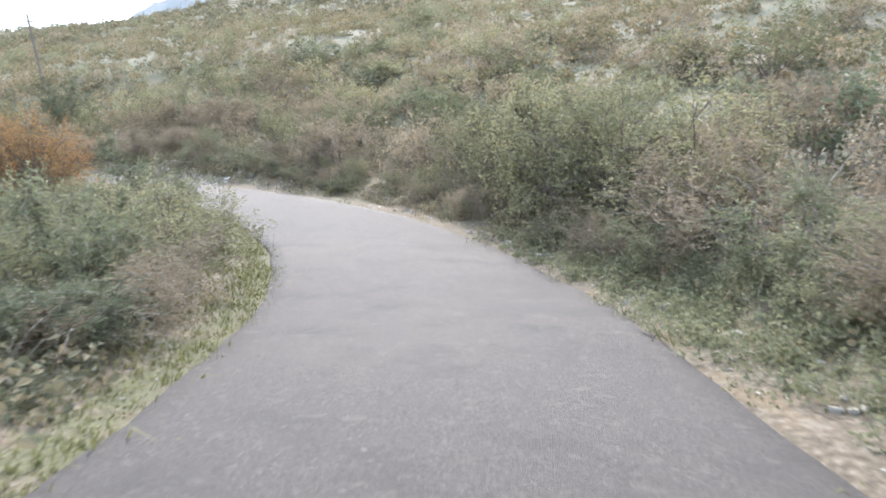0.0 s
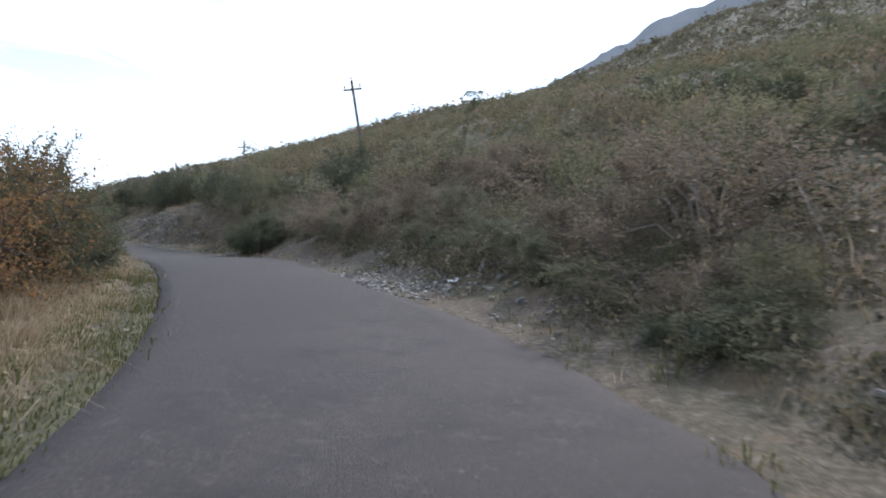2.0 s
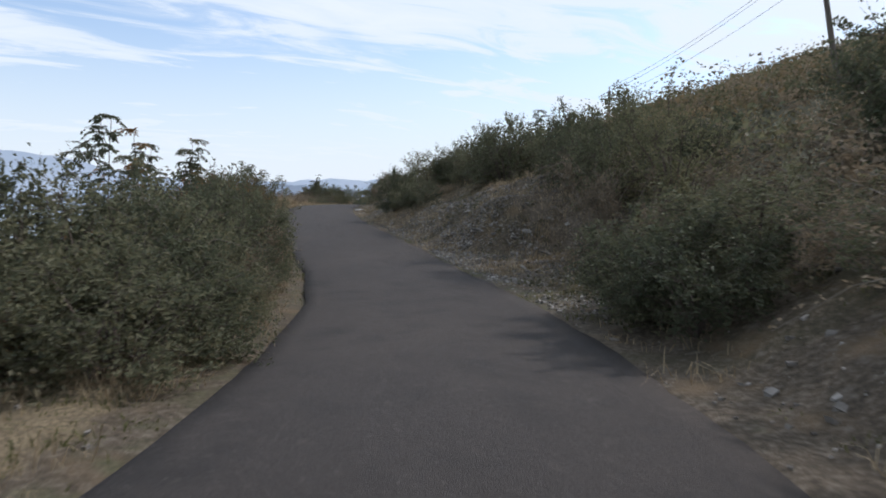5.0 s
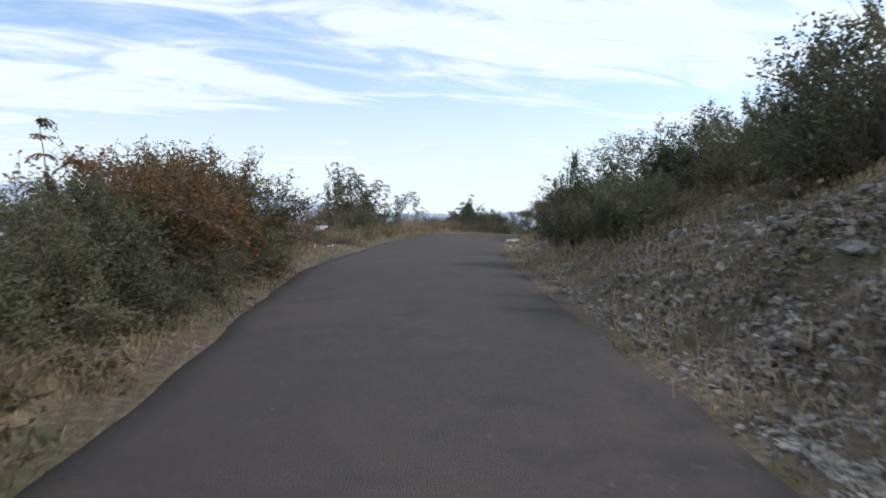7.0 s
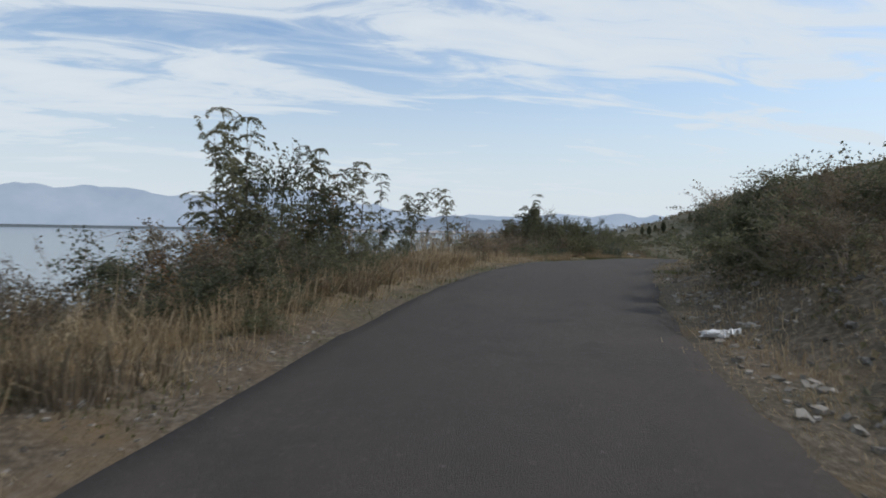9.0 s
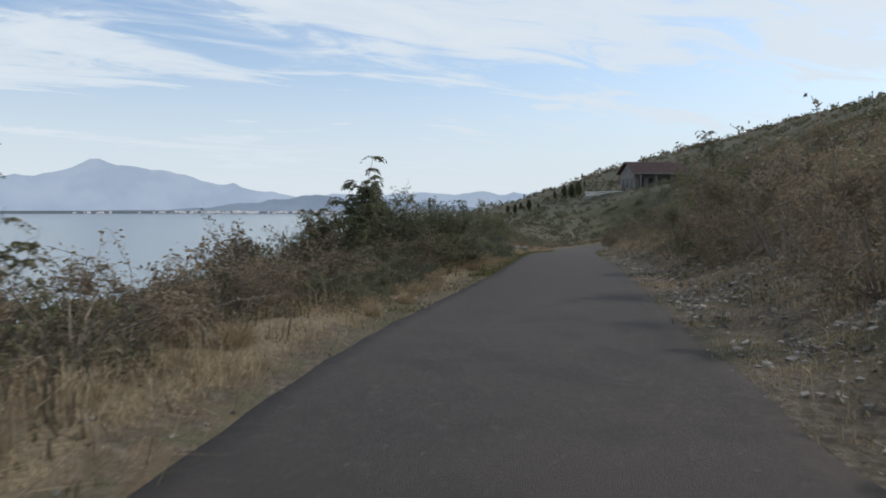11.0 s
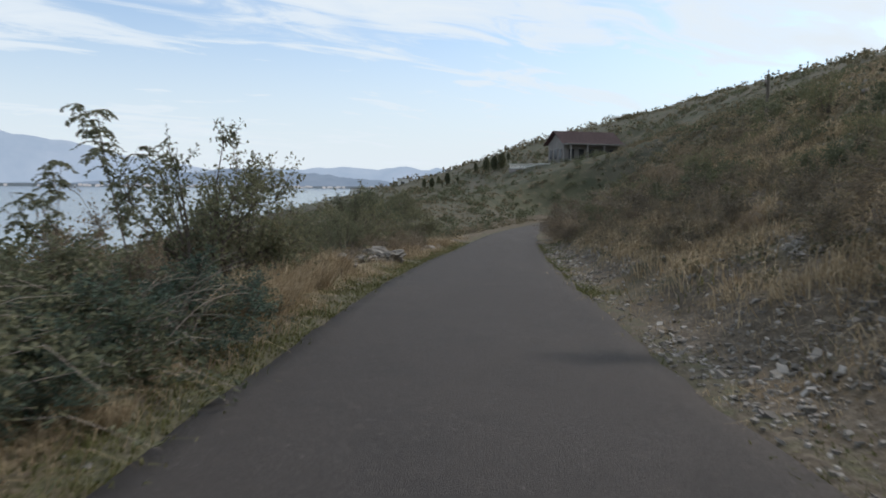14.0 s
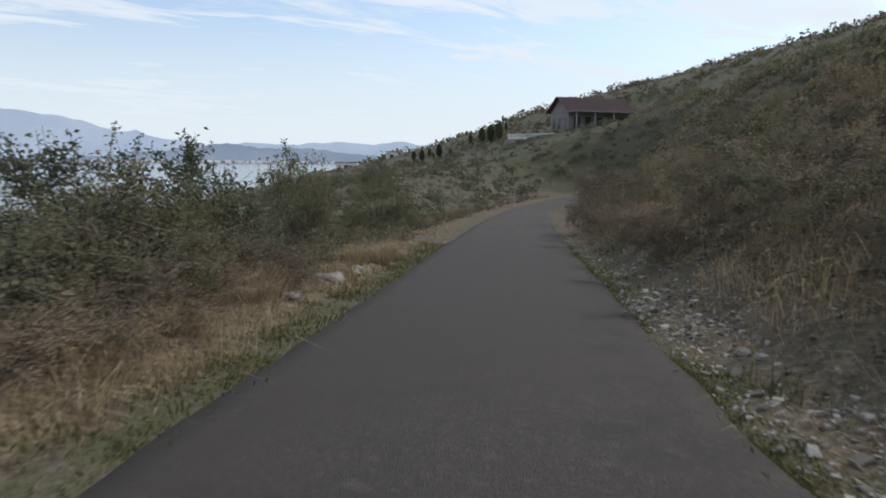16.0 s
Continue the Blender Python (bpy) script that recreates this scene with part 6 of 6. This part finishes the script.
def house(x, y, z, turn):
    thing = tagged(new("house"), "two-storey hillside house with a red tiled gable roof and dark windows", "house")
    thing.matrix_basis = pose(x, y, z, 0, 0, turn)
    bm = bmesh.new()
    box(bm, 0, 13.0, 0, 8.0, -2.0, 4.2)
    part("wall", bm, PLASTER, thing)
    bm = bmesh.new()
    e = 0.9
    v = [bm.verts.new(c) for c in ((-e, -e - 0.2, 3.9), (13 + e, -e - 0.2, 3.9), (13 + e, 4, 6.9), (-e, 4, 6.9), (-e, 8 + e, 3.9), (13 + e, 8 + e, 3.9))]
    for f in ((0, 1, 2, 3), (3, 2, 5, 4)):
        bm.faces.new([v[k] for k in f])
    r = bmesh.ops.solidify(bm, geom=bm.faces[:], thickness=0.22)
    roof = part("roof", bm, TILE, thing)
    bm = bmesh.new()
    w = [bm.verts.new(c) for c in ((0.05, 0, 4.2), (0.05, 8, 4.2), (0.05, 4, 6.6), (0.3, 0, 4.2), (0.3, 8, 4.2), (0.3, 4, 6.6))]
    for f in ((0, 2, 1), (3, 4, 5), (0, 3, 5, 2), (1, 2, 5, 4), (0, 1, 4, 3)):
        bm.faces.new([w[k] for k in f])
    part("gable", bm, PLASTER, thing)
    for k in range(5):
        for zz in (0.6,):
            wx = 1.0 + k * 2.4
            bm = bmesh.new()
            box(bm, wx, wx + 1.4, -0.10, 0.06, zz, zz + 2.3)
            win = part("window", bm, PLASTER, thing)
            bm = bmesh.new()
            box(bm, wx + 0.09, wx + 1.31, -0.13, -0.10, zz + 0.09, zz + 2.21)
            part("pane", bm, GLASSY, win)
    for k in range(3):
        wy = 0.8 + k * 2.4
        bm = bmesh.new()
        box(bm, -0.10, 0.04, wy, wy + 1.5, 0.6, 2.9)
        win = part("window", bm, PLASTER, thing)
        bm = bmesh.new()
        box(bm, -0.13, -0.10, wy + 0.09, wy + 1.41, 0.69, 2.81)
        part("pane", bm, GLASSY, win)
    for k in range(4):
        bm = bmesh.new()
        prism(bm, 10, 0.18, 0.16, pose(0.6 + k * 3.9, -2.2, 1.85), 4.1)
        part("column", bm, PLASTER, thing)
    bm = bmesh.new()
    box(bm, -0.4, 13.4, -2.6, 0, 3.62, 3.88)
    part("porch_slab", bm, PLASTER, thing)
    return thing


house(-190.2, 148.8, 6.05, 76)

# terrace wall before the house
def terrace(x0, y0, x1, y1, z, high):
    thing = tagged(new("terrace"), "white balustrade on a grey retaining wall", "terrace wall")
    n = math.hypot(x1 - x0, y1 - y0)
    thing.matrix_basis = pose(x0, y0, z, 0, 0, math.degrees(math.atan2(y1 - y0, x1 - x0)))
    bm = bmesh.new()
    box(bm, 0, n, -0.2, 0.2, -3.0, high - 1.0)
    part("wall", bm, PLASTER, thing)
    bm = bmesh.new()
    box(bm, -0.1, n + 0.1, -0.18, 0.18, high - 0.14, high)
    part("rail", bm, WHITE, thing)
    bm = bmesh.new()
    box(bm, -0.1, n + 0.1, -0.18, 0.18, high - 1.0, high - 0.86)
    part("plinth", bm, WHITE, thing)
    k = 0.15
    me = None
    while k < n:
        if me is None:
            bm = bmesh.new()
            prism(bm, 8, 0.09, 0.07, pose(0, 0, 0), 0.74)
            me = bpy.data.meshes.new("baluster")
            bm.to_mesh(me)
            bm.free()
            me.materials.append(WHITE)
        ob = part_of("baluster", me, thing)
        ob.location = (k, 0, high - 0.5)
        k += 0.32
    return thing


terrace(-200.6, 142.0, -189.0, 146.6, 4.2, 1.5)


# ---- cypresses ----
def cypress_meshes(seed):
    rng = np.random.default_rng(seed)
    n = 1500
    h = rng.uniform(0, 1, n) ** 0.8
    r = 0.55 * np.sin(np.pi * np.clip(h * 0.93 + 0.05, 0, 1)) ** 0.8 * rng.uniform(0.55, 1.1, n)
    a = rng.uniform(0, 2 * np.pi, n)
    p = np.stack([r * np.cos(a), r * np.sin(a), 0.3 + h * 3.7], 1)
    way = np.stack([np.cos(a) * 0.4, np.sin(a) * 0.4, np.full(n, 1.0)], 1) + rng.normal(size=(n, 3)) * 0.2
    return mesh_of("trunk", *tube([[0, 0, -0.2], [0, 0, 1.0], [0, 0, 3.4]], [0.10, 0.08, 0.02], 6), BARK), mesh_of("crown", *leaves(rng, p, way, 0.30, 0.14), GREEN)


def cypress(meshes):
    thing = tagged(new("cypress_tree"), "slim dark cypress tree on the slope", "tree", "row of cypresses")
    part_of("trunk", meshes[0], thing)
    part_of("crown", meshes[1], thing)
    return thing


CYP = [cypress(cypress_meshes(k)) for k in (401, 402)]
for k, (x, y, f) in enumerate(((-229.8, 135.9, 0.6), (-223.6, 134.8, 0.68), (-220.9, 137.7, 0.74), (-229.4, 139.9, 0.5), (-219.6, 139.9, 0.35), (-222.8, 147.1, 0.55), (-218.0, 147.2, 0.88), (-212.3, 145.7, 0.92), (-210.9, 147.0, 0.98), (-226.4, 159.6, 0.5))):
    m = pose(x, y, float(ground_z(x, y)[0]), 0, 0, k * 70) @ Matrix.Diagonal((f * 1.5, f * 1.5, f, 1))
    place(CYP[k % 2], m)


# ---- small buildings on the headland ----
def hut(x, y, size, turn):
    thing = tagged(new("hut"), "small pale flat-roofed building among trees by the lake", "building")
    thing.matrix_basis = pose(x, y, float(ground_z(x, y)[0]) - 1.6, 0, 0, turn)
    bm = bmesh.new()
    box(bm, -size, size, -size * 0.6, size * 0.6, 0, 2.9)
    part("wall", bm, WHITE, thing)
    bm = bmesh.new()
    box(bm, -size - 0.3, size + 0.3, -size * 0.6 - 0.3, size * 0.6 + 0.3, 2.9, 3.1)
    part("roof", bm, PLASTER, thing)
    bm = bmesh.new()
    box(bm, -0.6, 0.6, -size * 0.6 - 0.04, -size * 0.6 + 0.02, 0.8, 2.1)
    part("window", bm, GLASSY, thing)


hut(-284, 141, 3.2, 60)
hut(-262, 146, 1.6, 40)


# ---- litter ----
def bag(s, l, size, turn, label="crumpled white plastic bag lying on rubble", lift=0.05, tip=0):
    x, y, z = spot(s, l)
    thing = tagged(new("plastic_bag"), label, "litter")
    thing.matrix_basis = pose(x, y, z + lift, tip, 0, turn)
    bm = bmesh.new()
    bmesh.ops.create_icosphere(bm, subdivisions=4, radius=0.5)
    for v in bm.verts:
        c = v.co.copy()
        v.co *= 1 + 0.45 * noise.noise(c * 4.0 + Vector((s, 0, 0))) + 0.22 * noise.noise(c * 11.0)
        v.co = Vector((v.co.x * size, v.co.y * size * 0.42, max(v.co.z, -0.3) * size * 0.30))
    part("crumpled_film", bm, LITTER, thing)
    bm = bmesh.new()
    bmesh.ops.create_grid(bm, x_segments=8, y_segments=3, size=0.5, matrix=pose(size * 0.62, 0.02, 0.0))
    for v in bm.verts:
        v.co = Vector(((v.co.x - size * 0.62) * size * 0.5 + size * 0.62, v.co.y * size * 0.3, 0.03 + 0.10 * noise.noise(v.co * 5.0)))
    bmesh.ops.solidify(bm, geom=bm.faces[:], thickness=0.006)
    part("handle", bm, LITTER, thing)


bag(70.3, -2.1, 0.30, 75)
bag(24.6, -2.7, 0.13, 20)
bag(66.0, 3.2, 0.46, 30, "white plastic sheet caught on a bush", 0.52, 25)
bag(65.2, 2.7, 0.16, 50, "scrap of white plastic on the gravel verge")
bag(63.9, 2.8, 0.10, 10, "scrap of white plastic on the gravel verge")


# ---- dead stems ----
def dead_plant(s, l, count, reach, turn, label, width=0.007):
    """A stand of bare arching stems."""
    r = np.random.default_rng(int(s * 10))
    x, y, z = spot(s, l)
    thing = tagged(new("dead_plant"), label, "dead plant", "dead plants along the verge")
    thing.matrix_basis = pose(x, y, z - 0.03, 0, 0, turn)
    for _ in range(count):
        az = r.normal() * 0.9
        stem = grow(r, [r.normal() * reach * 0.22, r.normal() * reach * 0.22, 0], [np.cos(az) * 0.5, np.sin(az) * 0.5, 1.0], reach * r.uniform(0.7, 1.3), 10, 0.07, -0.16)
        stem[:, 2] = np.maximum(stem[:, 2], 0.02)
        part_of("stem", mesh_of("stem", *tube(stem, np.linspace(width, width * 0.5, 11), 5), DEAD), thing)


dead_plant(118.6, 3.6, 2, 0.85, 200, "bare pale bramble cane arching over the grass", 0.011)
dead_plant(119.6, 3.5, 3, 0.7, 160, "bare pale bramble cane arching over the grass", 0.009)
dead_plant(102.9, 2.72, 26, 0.95, 40, "pale heap of dead stems leaning against the hedge", 0.006)
for s, l, n, r in ((41.2, 2.7, 9, 0.7), (42.4, 2.8, 8, 0.6), (43.6, 2.7, 9, 0.6), (45.0, 2.6, 7, 0.55), (58.0, 2.9, 9, 0.45), (64.2, 3.4, 7, 0.6), (3.4, 2.9, 8, 0.8), (5.0, 2.8, 8, 0.7), (25.8, 3.2, 7, 0.45), (27.6, 3.1, 7, 0.4), (88.4, 3.4, 7, 0.6)):
    dead_plant(s, l, n, r, prng.uniform(0, 360), "tangle of bare dead stems at the verge")
